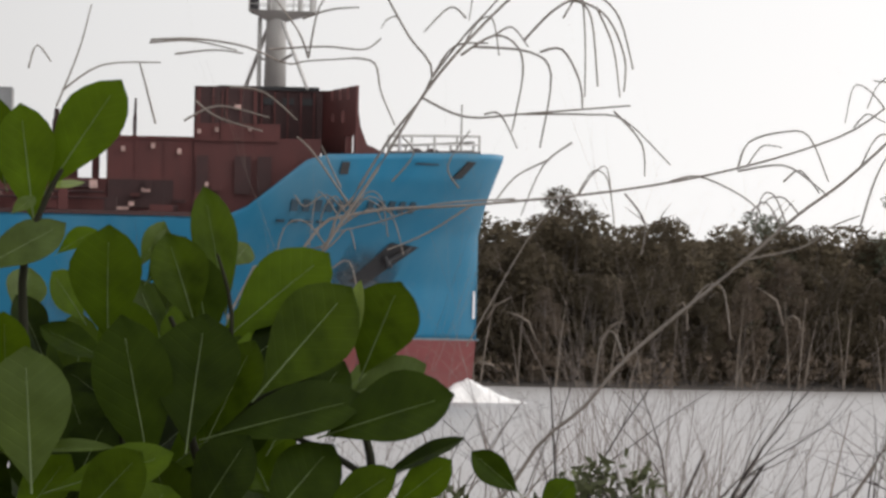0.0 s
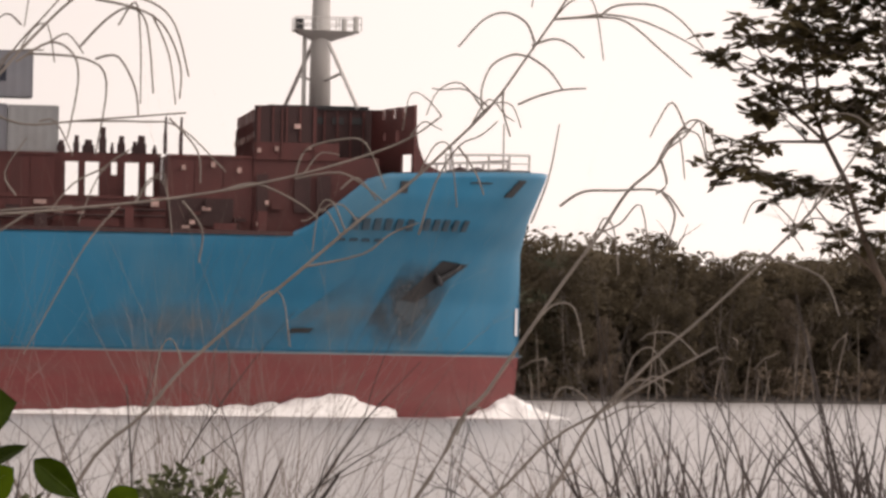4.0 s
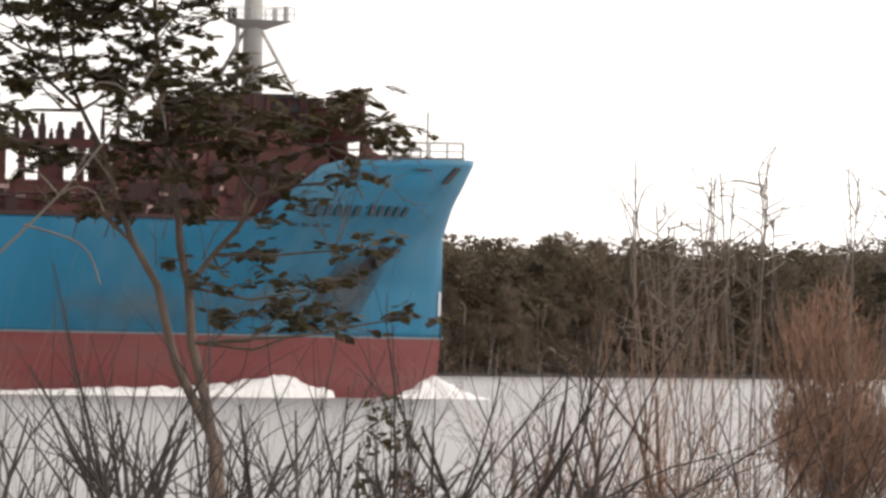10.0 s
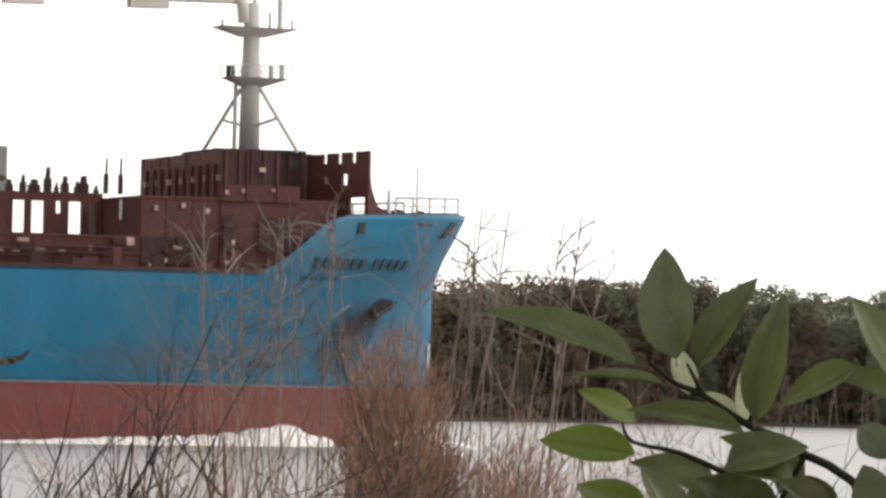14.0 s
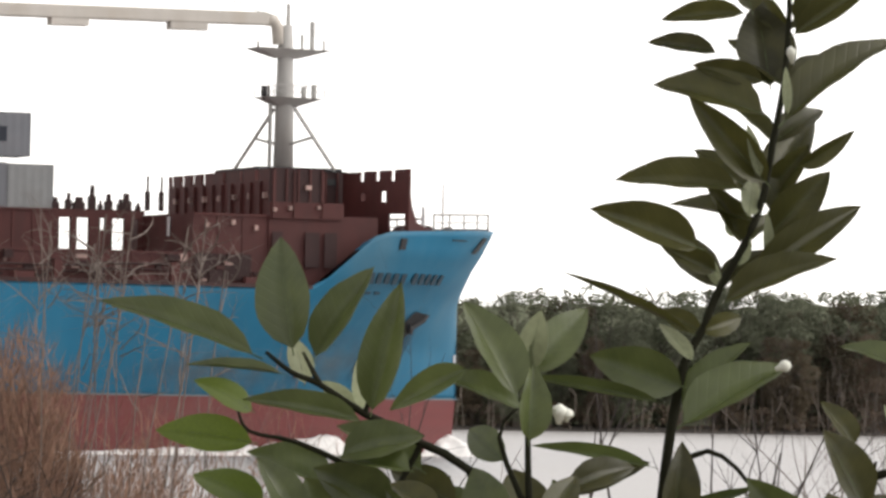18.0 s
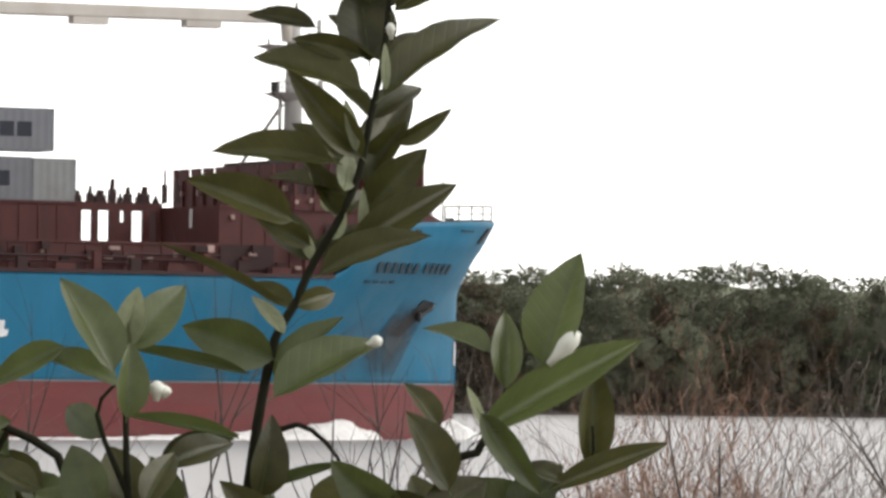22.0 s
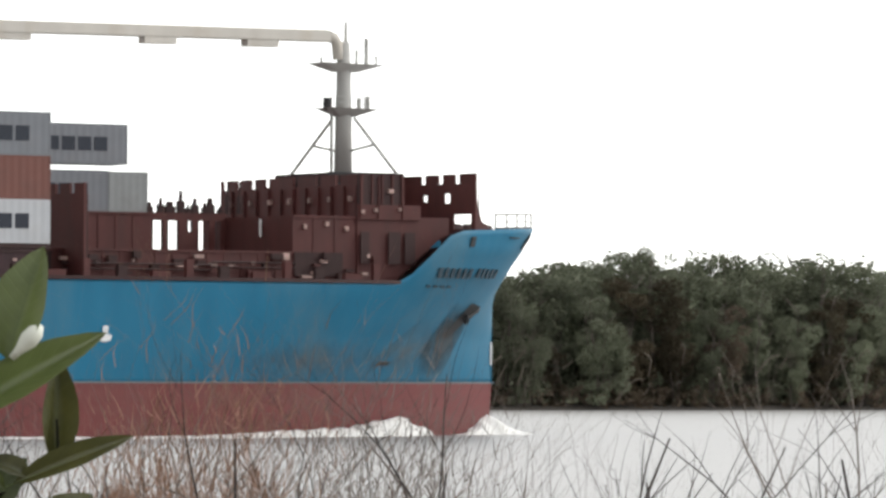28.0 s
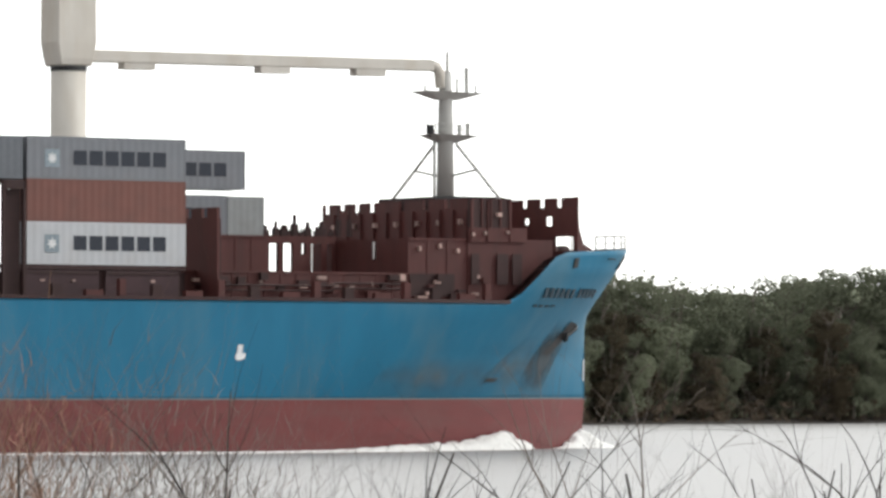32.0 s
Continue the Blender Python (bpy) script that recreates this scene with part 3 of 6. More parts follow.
for y0, y1 in ((9.95, 10.2), (7.85, 9.25), (5.8, 7.15), (3.75, 5.1), (-0.4, 3.05), (-3.6, -1.1), (-6.4, -4.3), (-9.9, -7.1)):
    part("crenel", Mesh().box(-4.2, -4.0, y0, y1, 16.4, 17.08), RED, wall_a)
for i in range(7):
    part("lamp_shade", Mesh().box(-4.45, -4.2, 8.2 - 2.84 * i, 8.5 - 2.84 * i, 15.25, 15.6), FITTING, wall_a, "small pale wall lamp")
for i in range(11):
    part("bracket", Mesh().box(-4.4, -4.2, -9.6 + 1.78 * i, -9.5 + 1.78 * i, 14.2, 16.3), RED, wall_a)
brk = part("breakwater", Mesh().box(4.55, 4.72, -3.0, 9.5, 15.0, 16.2), RED, ship, "red transverse breakwater plate")
rib = Mesh().box(4.0, 4.55, -0.07, 0.07, 13.2, 16.1).data("bracket", RED)
for i in range(6):
    part("bracket", rib, None, brk, m=pose(0, -3.0 + 2.4 * i, 0))
m = Mesh()
m.add([(4.7, -10.05, 17.3), (4.82, -10.05, 16.0), (4.97, -10.0, 15.0), (5.35, -9.9, 14.0), (6.4, -9.75, 13.5), (4.7, -10.05, 13.4),
       (4.7, -9.9, 17.3), (4.82, -9.9, 16.0), (4.97, -9.85, 15.0), (5.35, -9.75, 14.0), (6.4, -9.6, 13.5), (4.7, -9.9, 13.4)],
      [(0, 1, 2, 3, 4, 5), (11, 10, 9, 8, 7, 6), (0, 6, 7, 1), (1, 7, 8, 2), (2, 8, 9, 3), (3, 9, 10, 4)])
part("fairing_plate", m, RED, ship)
for x, w_ in ((-4.3, 0.66), (-2.13, 0.92), (-0.85, 0.8)):
    part("door_panel", Mesh().box(x, x + w_, -10.13, -10.07, 11.0, 13.15), RED_DARK, ship, "dark red door panel")
for x, z, w_, h in ((-4.3, 14.4, 0.2, 0.24), (-3.3, 14.5, 0.22, 0.26), (-1.4, 14.6, 0.2, 0.2), (-2.2, 15.8, 0.36, 0.26)):
    part("bulkhead_lamp", Mesh().box(x, x + w_, -10.3, -10.07, z, z + h), FITTING, wall_s, "small faded box on the deck wall")
for x, z in ((-8.6, 13.3), (-6.9, 13.5), (-5.4, 13.2)):
    part("bulkhead_lamp", Mesh().box(x, x + 0.22, -10.0, -9.8, z, z + 0.3), FITTING, ship, "small faded box on the deck wall")
random.seed(17)
for i in range(26):
    x, z, w_ = -27 + i * 0.94 + rnd(-0.3, 0.3), rnd(9.9, 11.2), rnd(0.25, 0.9)
    part("deck_fitting", Mesh().box(x, x + w_, -10.35, -10.0, z, z + rnd(0.14, 0.5)), random.choice([RED, RED_DARK, FITTING, RED_DARK]), ship, "small deck fitting on the coaming")
for z in (10.4, 10.75):
    part("deck_pipe", Mesh().tube([(-27, -10.5, z), (-16, -10.5, z), (-15.8, -10.4, z + 0.2), (-9.5, -10.4, z + 0.2)], 0.07, 6), RED_DARK, ship, "dark red pipe along the coaming")
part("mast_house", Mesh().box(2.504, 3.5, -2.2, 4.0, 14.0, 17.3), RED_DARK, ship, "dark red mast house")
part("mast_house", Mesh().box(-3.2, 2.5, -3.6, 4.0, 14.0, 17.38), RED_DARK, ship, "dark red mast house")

mast_ribs = Mesh().box(-0.05, 0.05, -0.14, 0, 0, 2.9).data("stiffener", RED)
for i in range(8):
    part("stiffener", mast_ribs, None, ship, m=pose(-3.0 + 0.76 * i, -3.603, 14.2))
for i in range(5):
    part("vent_slot", Mesh().box(-2.8 + 1.1 * i, -2.15 + 1.1 * i, -3.68, -3.6, 16.35, 16.75), BLACK, ship, "dark louvred slot")
part("mast_house_rim", Mesh().box(-3.3, 2.6, -3.75, -3.6, 17.2, 17.42), BLACK, ship, "dark edge of the mast house roof")
upper_ribs = Mesh().box(-0.05, 0.05, -0.1, 0, 0, 2.0).data("stiffener", RED)
for i in range(5):
    part("stiffener", upper_ribs, None, wall_s, m=pose(-4.2 + 0.78 * i, -10.074, 15.05))

# lashing frame with open bays and stubs of guide posts, open to the sky behind
frame_thing = part("lashing_frame", Mesh().box(-15.6, -9.3, -0.2, 0.2, 13.95, 14.5), RED, ship, "red lashing frame with open bays")
for x0, x1, z0 in ((-15.6, -14.93, 11.7), (-14.15, -13.76, 11.7), (-12.94, -12.23, 11.7), (-12.23, -11.88, 11.7), (-11.88, -11.42, 11.7), (-10.6, -10.17, 11.7), (-9.74, -9.3, 11.7)):
    part("frame_post", Mesh().box(x0, x1, -0.2, 0.2, z0, 13.2 if x0 == -12.23 else 13.95), RED, frame_thing)
for x, w_, z in ((-15.2, 0.5, 15.2), (-14.3, 0.35, 15.5), (-13.6, 0.7, 15.25), (-12.75, 0.42, 16.0), (-12.2, 0.2, 15.1), (-11.66, 0.45, 15.5), (-10.9, 0.3, 15.2), (-10.49, 0.6, 15.55), (-9.7, 0.25, 15.0), (-9.07, 0.2, 16.7), (-8.15, 0.2, 16.7)):
    me = Mesh()
    me.box(x - w_ / 2, x + w_ / 2, -0.25, 0.25, 14.5, 14.5 + (z - 14.5) * 0.55)
    me.tube([(x, 0, 14.5 + (z - 14.5) * 0.5), (x + 0.03, 0, z)], [w_ * 0.42, w_ * 0.33], 6)
    part("guide_post", me, RED_DARK, frame_thing)
# added white bar in place of a see-through slit of bright sky
part("vent_pipe", Mesh().tube([(-9.5, -5.5, 12.8), (-9.5, -5.5, 14.0)], 0.1, 8), WHITE, ship, "short white bar in place of a bright slit of sky")
part("recess_panel", Mesh().box(-9.3, -5.6, -9.95, -9.93, 10.1, 11.7), RED_DARK, ship, "dark red flat panel before the coaming")
for x, z, w_ in ((-18.4, 10.6, 0.6), (-17.0, 11.2, 0.7), (-15.9, 10.7, 0.6), (-7.4, 11.0, 0.5), (-8.1, 10.2, 0.3)):
    part("deck_fitting", Mesh().box(x, x + w_, -10.22, -10.0, z, z + 0.24), FITTING, ship, "small faded deck fitting")

# foremast
mast = part("foremast", Mesh().tube([(0, 0, 17.2), (0, 0, 21.8), (0, 0, 24.9), (0, 0, 26.6)], [0.66, 0.58, 0.5, 0.42], 16), GREY, ship,
            "grey tubular foremast with two platforms", smooth=True)


def platform(z, x0, x1, half):
    me = Mesh()
    me.add([(x0, -half, z + 0.25), (x1, -half * 0.8, z + 0.2), (x1, half * 0.8, z + 0.2), (x0, half, z + 0.25), (x0 * 0.3, -0.4, z - 0.35), (x1 * 0.3, -0.4, z - 0.35),
            (x1 * 0.3, 0.4, z - 0.35), (x0 * 0.3, 0.4, z - 0.35)],
           [(0, 1, 2, 3), (7, 6, 5, 4), (0, 4, 5, 1), (1, 5, 6, 2), (2, 6, 7, 3), (3, 7, 4, 0)])
    return me


for z, x0, x1, hf in ((21.75, -1.6, 2.3, 1.3), (24.85, -2.3, 2.85, 1.2)):
    pl = part("platform", platform(z, x0, x1, hf), GREY, mast)
    if z < 22:
        for yy in (-hf * 0.9, hf * 0.9):
            rl = part("platform_rail", Mesh().tube([(x0, yy, z + 1.0), (x1, yy, z + 1.0)], 0.03, 5), GREY, pl)
            part("mid_rail", Mesh().tube([(x0, yy, z + 0.6), (x1, yy, z + 0.6)], 0.025, 5), GREY, pl)
            for i in range(4):
                x = x0 + (x1 - x0) * i / 3
                part("rail_post", Mesh().tube([(x, yy, z + 0.2), (x, yy, z + 1.0)], 0.035, 5), GREY, pl)
for x, y, h, r in ((1.8, 0, 1.9, 0.15), (1.3, 0.5, 1.1, 0.09), (2.6, 0, 0.7, 0.08), (-2.0, -0.4, 0.5, 0.08)):
    part("aerial", Mesh().tube([(x, y, 25.0), (x, y, 25.0 + h)], r, 8), GREY, mast)
part("masthead_pole", Mesh().tube([(0.15, 0, 26.4), (0.15, 0, 28.0)], [0.14, 0.1], 8), GREY, mast)
part("horn", Mesh().tube([(-1.2, 0, 21.9), (-1.3, 0, 22.1), (-1.3, 0, 22.7)], [0.25, 0.3, 0.28], 10), BLACK, mast, "dark lamp housing")
m = Mesh()
m.tube([(1.4, 0.3, 21.9), (1.4, 0.3, 22.75)], 0.16, 8)
m.tube([(2.1, 0.3, 21.9), (2.1, 0.3, 22.9)], 0.17, 8)
part("lamp_housing", m, GREY, mast)
for s in (-1, 1):
    foot = Vector((1.9 * s, -4.26 * s, 0))
    part("stay", Mesh().tube([foot + Vector((0, 0, 17.3)), foot * 0.2 + Vector((0, 0, 21.3))], 0.12, 8), GREY, mast)
    part("strut", Mesh().tube([foot * 0.55 + Vector((0, 0, 19.4)), (0, 0, 18.9)], 0.09, 6), GREY, mast)
part("ladder_pole", Mesh().tube([(-0.95, 0, 17.3), (-0.95, 0, 21.6)], 0.13, 6), GREY, mast)

# bow rails
for side in (-1, 1):
    pts = []
    for i in range(9):
        x = 6.6 + 5.3 * i / 8
        pts.append(Vector((x, side * max(0.0, half_breadth(x, 13.6) - 0.3), top_z(x))))
    rl = part("bow_rail", Mesh().tube([p + Vector((0, 0, 1.05)) for p in pts], 0.08, 5), GREY, ship, "pale grey tubular bow rail")
    part("mid_rail", Mesh().tube([p + Vector((0, 0, 0.55)) for p in pts], 0.05, 5), GREY, rl)
    cap = Mesh().tube([p + Vector((0, 0, 0.06)) for p in pts], 0.12, 5)
    part("rail_foot", cap, BLACK, rl, "dark bulwark capping")
    for p in pts[::2]:
        part("rail_post", Mesh().tube([p - Vector((0, 0, 0.1)), p + Vector((0, 0, 1.05))], 0.07, 5), GREY, rl)
part("bow_post", Mesh().tube([(7.3, -6, 13.2), (7.3, -6, 15.1)], [0.16, 0.1], 8), WHITE, ship, "short white post on the forecastle")
part("jackstaff", Mesh().tube([(11.0, 0, 12.6), (11.0, 0, 16.75)], [0.08, 0.05], 6), GREY, ship)
m = Mesh().box(8.0, 9.6, -1.2, 0.2, 12.4, 13.2)
wind = part("windlass", m, RED_DARK, ship, "dark red anchor windlass")
for x in (8.3, 9.3):
    part("drum", Mesh().tube([(x, -1.6, 13.5), (x, -1.0, 13.5), (x, -0.9, 13.5), (x, 0.0, 13.5), (x, 0.1, 13.5), (x, 0.6, 13.5)], [0.6, 0.6, 0.35, 0.35, 0.6, 0.6], 12), RED_DARK, wind, smooth=True)
part("bollard", Mesh().tube([(10.6, -2.0, 12.6), (10.6, -2.0, 14.0)], 0.25, 10), RED_DARK, ship)

# deck crane on the centre line
CX, CY = -30.87, 0.3
crane = part("crane_column", Mesh().tube([(CX, CY, 9.5), (CX, CY, 25.65)], 1.25, 24), CRANE, ship, "cream crane pedestal", smooth=True)
part("crane_ring", Mesh().tube([(CX, CY, 25.65), (CX, CY, 25.98)], 1.28, 24), BLACK, crane, "dark slewing ring")
house = Mesh()
vs = []
for z, hx, hy in ((25.98, 1.25, 1.15), (26.5, 1.35, 1.25), (27.6, 1.55, 1.3), (34.0, 1.5, 1.3)):
    vs += [(CX - hx, CY - hy, z), (CX + hx, CY - hy, z), (CX + hx, CY + hy, z), (CX - hx, CY + hy, z)]
fs = [(3, 2, 1, 0), (12, 13, 14, 15)]
for k in (0, 4, 8):
    fs += [(k, k + 1, k + 5, k + 4), (k + 1, k + 2, k + 6, k + 5), (k + 2, k + 3, k + 7, k + 6), (k + 3, k, k + 4, k + 7)]
house.add(vs, fs)
bevel(part("crane_house", house, CRANE, ship, "cream slewing crane house"), 0.12)
m = Mesh()
P0, P1 = Vector((CX + 1.4, CY, 26.77)), Vector((-1.4, -0.2, 26.95))
ax = (P1 - P0).normalized()
sd = Vector((-ax.y, ax.x, 0)).normalized()


def boom_box(me, s0, s1, h0, h1, w0, z0=0.0, z1=0.0):
    q = []
    for s, h, zz in ((s0, h0, z0), (s1, h1, z1)):
        c = P0 + (P1 - P0) * s + Vector((0, 0, zz))
        q += [c - sd * w0 - Vector((0, 0, h)), c + sd * w0 - Vector((0, 0, h)), c + sd * w0 + Vector((0, 0, h)), c - sd * w0 + Vector((0, 0, h))]
    me.add(q, [(0, 1, 2, 3), (7, 6, 5, 4), (0, 4, 5, 1), (1, 5, 6, 2), (2, 6, 7, 3), (3, 7, 4, 0)])


boom_box(m, 0.0, 1.0, 0.42, 0.40, 0.55)
boom = bevel(part("crane_boom", m, CRANE, ship, "cream crane boom lowered over the foredeck"), 0.06)
for s in (0.09, 0.48, 0.76):
    m = Mesh()
    boom_box(m, s + 0.008, s + 0.095, 0.42, 0.42, 0.5, -0.45, -0.45)
    part("boom_bracket", m, CRANE, boom)
m = Mesh()
m.tube([P1 + Vector((-0.2, 0, 0)), P1 + Vector((0.5, 0, -0.1)), P1 + Vector((0.75, 0, -0.5)), P1 + Vector((0.8, 0, -1.6))], [0.40, 0.42, 0.4, 0.35], 10)
part("boom_head", m, CRANE, boom, smooth=True)


for s in (-0.35, 0.35):
    part("hoist_wire", Mesh().tube([(CX + 0.5, CY + s, 37.2), (-1.2, -0.2 + s, 27.2)], 0.022, 5), BLACK, ship)
part("sheave_frame", Mesh().box(CX - 1.0, CX + 0.9, CY - 0.6, CY + 0.6, 33.9, 37.4), CRANE, ship)


# ---- containers on deck, each a thing of its own that rides with the ship ----
def container(front, y, z_top, length, height, material, marked, label, emblem=True):
    """A corrugated steel box; front: its forward end. Marking as plain bars."""
    root = tagged(new("shipping_container"), label, "container", "containers on deck")
    w_ = 2.44
    me = Mesh()
    x0, x1, zb = -length, 0.0, -height
    # corrugated long sides
    n = int(length / 0.28)
    for side in (-1, 1):
        k = len(me.v)
        yy = side * w_ / 2
        for i in range(n + 1):
            x = x0 + 0.15 + (length - 0.3) * i / n
            d = 0.016 if i % 2 else 0.0
            me.v += [(x, yy - side * d, zb + 0.15), (x, yy - side * d, -0.12)]
        for i in range(n):
            q = (k + 2 * i, k + 2 * i + 2, k + 2 * i + 3, k + 2 * i + 1)
            me.f.append(q if side < 0 else q[::-1])
    me.box(x0 + 0.05, x1 - 0.06, -w_ / 2 + 0.06, w_ / 2 - 0.06, zb + 0.1, -0.03)
    body = part("body", me, material, root)
    fr = Mesh()
    for x in (x0, x1 - 0.16):
        for yy in (-w_ / 2, w_ / 2 - 0.16):
            fr.box(x, x + 0.16, yy, yy + 0.16, zb, 0)
    for yy in (-w_ / 2, w_ / 2 - 0.12):
        fr.box(x0 + 0.16, x1 - 0.16, yy, yy + 0.12, zb, zb + 0.16)
        fr.box(x0 + 0.16, x1 - 0.16, yy, yy + 0.12, -0.12, 0)
    for x in (x0, x1 - 0.16):
        fr.box(x + 0.02, x + 0.14, -w_ / 2 + 0.1, w_ / 2 - 0.1, -0.14, -0.01)
        fr.box(x + 0.02, x + 0.14, -w_ / 2 + 0.1, w_ / 2 - 0.1, zb + 0.01, zb + 0.15)
    part("corner_frame", fr, material, root)
    for s in (-1, 1):
        leaf = part("end_door", Mesh().box(x1 - 0.07, x1 - 0.02, s * 0.6 - 0.54, s * 0.6 + 0.54, zb + 0.2, -0.15), material, root)
        for yy in (0.35, 0.9):
            part("lock_rod", Mesh().tube([(x1, s * yy, zb + 0.2), (x1, s * yy, -0.15)], 0.025, 5), GREY, leaf)
    if marked:
        yo = -w_ / 2 - 0.03
        for i in range(6):
            xx = x0 + 3.55 + 1.22 * i
            part("marking_bar", Mesh().box(xx, xx + 0.98, yo, yo + 0.02, zb * 0.66, zb * 0.32), INK, body, "dark navy marking bar")
        if emblem:
            e = Mesh()
            e.box(x0 + 1.35, x0 + 2.45, yo, yo + 0.02, zb * 0.72, zb * 0.30)
            part("emblem_plate", e, STAR_BLUE, body, "pale blue emblem square")
            e = Mesh()
            pts = []
            for i in range(14):
                a = 2 * math.pi * i / 14
                r = 0.42 if i % 2 == 0 else 0.2
                pts.append((x0 + 1.9 + r * math.sin(a), yo - 0.01, zb * 0.51 + r * math.cos(a)))
            e.add(pts, [tuple(range(14))])
            part("emblem_star", e, WHITE, body)
    root["ride"] = (front, y, z_top)
    return root


boxes = [
    container(-28.69, -11.0, 20.49, 12.19, 2.85, BOX_GREY, True, "grey steel shipping container with dark navy marking"),
    container(-28.69, -11.0, 17.64, 12.19, 2.85, BOX_ORANGE, False, "rusty orange steel shipping container, unmarked"),
    container(-28.69, -11.0, 14.79, 12.19, 2.85, BOX_WHITE, True, "white shipping container with dark navy marking"),
    container(-16.93, 0.99, 20.41, 12.19, 2.75, BOX_GREY, True, "grey steel shipping container on an inner row"),
    container(-18.4, 0.99, 17.25, 12.19, 2.79, BOX_GREY, True, "weathered grey shipping container on an inner row", False),
    container(-15.37, 0.99, 17.2, 2.99, 2.74, BOX_SMALL, False, "small weathered light grey container on an inner row"),
    container(-41.2, -11.0, 20.45, 12.19, 2.85, BOX_DARK, False, "dark grey steel shipping container"),
    container(-43.2, -11.0, 17.6, 12.19, 2.85, BOX_MAROON, False, "maroon steel shipping container behind a lashing bridge"),
    container(-43.2, -11.0, 14.75, 12.19, 2.85, BOX_WHITE, False, "white shipping container at the deck's edge"),
]
bridge = part("lashing_bridge", Mesh().box(-43.2, -41.4, -13.1, -12.9, 16.9, 17.5), RED_DARK, ship, "dark red lashing bridge between the bays")
for x in (-43.15, -41.6):
    for y in (-13.1, -10.4, 0.0, 10.0):
        part("bridge_post", Mesh().box(x, x + 0.2, y, y + 0.3, 9.5, 17.5), RED_DARK, bridge)
part("bridge_panel", Mesh().box(-43.0, -41.6, -12.6, -12.5, 9.5, 16.9), RED_DARK, bridge)
part("bridge_deck", Mesh().box(-43.2, -41.4, -12.88, 10.3, 17.3, 17.5), RED_DARK, bridge)
for x0, x1 in ((-41.0, -35.4), (-34.9, -29.3), (-54.0, -43.6)):
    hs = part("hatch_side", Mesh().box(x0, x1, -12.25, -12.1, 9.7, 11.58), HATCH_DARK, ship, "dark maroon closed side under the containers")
    for f in (0.2, 0.62):
        part("lamp_shade", Mesh().box(x0 + (x1 - x0) * f, x0 + (x1 - x0) * f + 0.3, -12.34, -12.25, 10.8, 10.95), FITTING, hs, "small pale lamp")
    part("top_edge", Mesh().box(x0, x1, -12.32, -12.25, 11.3, 11.48), RED_DARK, hs)
post = Mesh().box(0, 0.5, 0, 0.5, 9.5, 11.62).data("pedestal", RED_DARK)
bed = part("container_bed", Mesh().box(-56, -28.7, -12.3, -10.5, 11.62, 11.92), RED_DARK, ship, "dark red container bed on pedestals")
for x in (-40.8, -35.2, -29.5, -54, -44):
    for y in (-12.0, -11.1):
        part("pedestal", post, None, bed, m=pose(x, y, 0))

# ---- foam that runs with the bow ----
def foam_ridge(pts, seed):
    """An uneven ridge of broken water along the points (x, y, half width, height)."""
    me = Mesh()
    n = len(pts)
    seg = 10
    for i, (x, y, wd, h) in enumerate(pts):
        for j in range(seg + 1):
            a = -1 + 2 * j / seg
            hh = h * max(0.0, 1 - a * a) ** 0.8
            r = noise.noise((x * 1.1, a * 2 + seed, seed * 3.1))
            me.v.append((x + 0.25 * noise.noise((x * 2, j, seed)), y + a * wd, WATER_Z + hh * (1 + 0.6 * r) - 0.03))
    for i in range(n - 1):
        for j in range(seg):
            k = i * (seg + 1) + j
            me.f.append((k, k + seg + 1, k + seg + 2, k + 1))
    return me


wake = tagged(new("bow_wave"), "white broken bow wave running beside the hull", "wave")
side_pts = []
for i in range(90):
    x = 4.5 - 60 * (i / 89)
    h = 1.0 * math.exp(-((x - 0.5) / 3.4) ** 2) + 0.35 * math.exp(-((x + 8) / 7) ** 2) + 0.16
    side_pts.append((x, -half_breadth(x, 0) - 0.5 - 0.02 * (4 - x), 0.55 + 0.5 * h, h))
part("side_foam", foam_ridge(side_pts, 1), FOAM, wake, smooth=True)
front = []
for i in range(40):
    x = 15.2 - 7.5 * i / 39
    h = 1.15 * math.exp(-((x - 11.8) / 1.8) ** 2) + 0.06
    front.append((x, -half_breadth(min(x, 12.1), 0) - 0.15, 0.5 + 0.5 * h, h))
part("stem_foam", foam_ridge(front, 2), FOAM, wake, smooth=True)


# ---- far bank: mangrove and scrub, tree by tree ----
def leaf_cloud(m, centre, size, count, leaf):
    """Loose small leaf sprays filling an uneven ellipsoid, thicker at its skin."""
    for _ in range(count):
        d = Vector((random.gauss(0, 1), random.gauss(0, 1), random.gauss(0, 1))).normalized()
        r = rnd(0.35, 1.0) ** 0.5
        p = Vector(centre) + Vector((d.x * size[0], d.y * size[1], d.z * size[2])) * r
        a = Vector((random.gauss(0, 1), random.gauss(0, 1), random.gauss(0, 0.6))).normalized() * leaf * rnd(0.6, 1.4)
        b = a.cross(Vector((random.gauss(0, 1), random.gauss(0, 1), random.gauss(0, 1)))).normalized() * leaf * rnd(0.3, 0.6)
        m.add([p - a, p - b * 0.9, p + a, p + b], [(0, 1, 2, 3)])


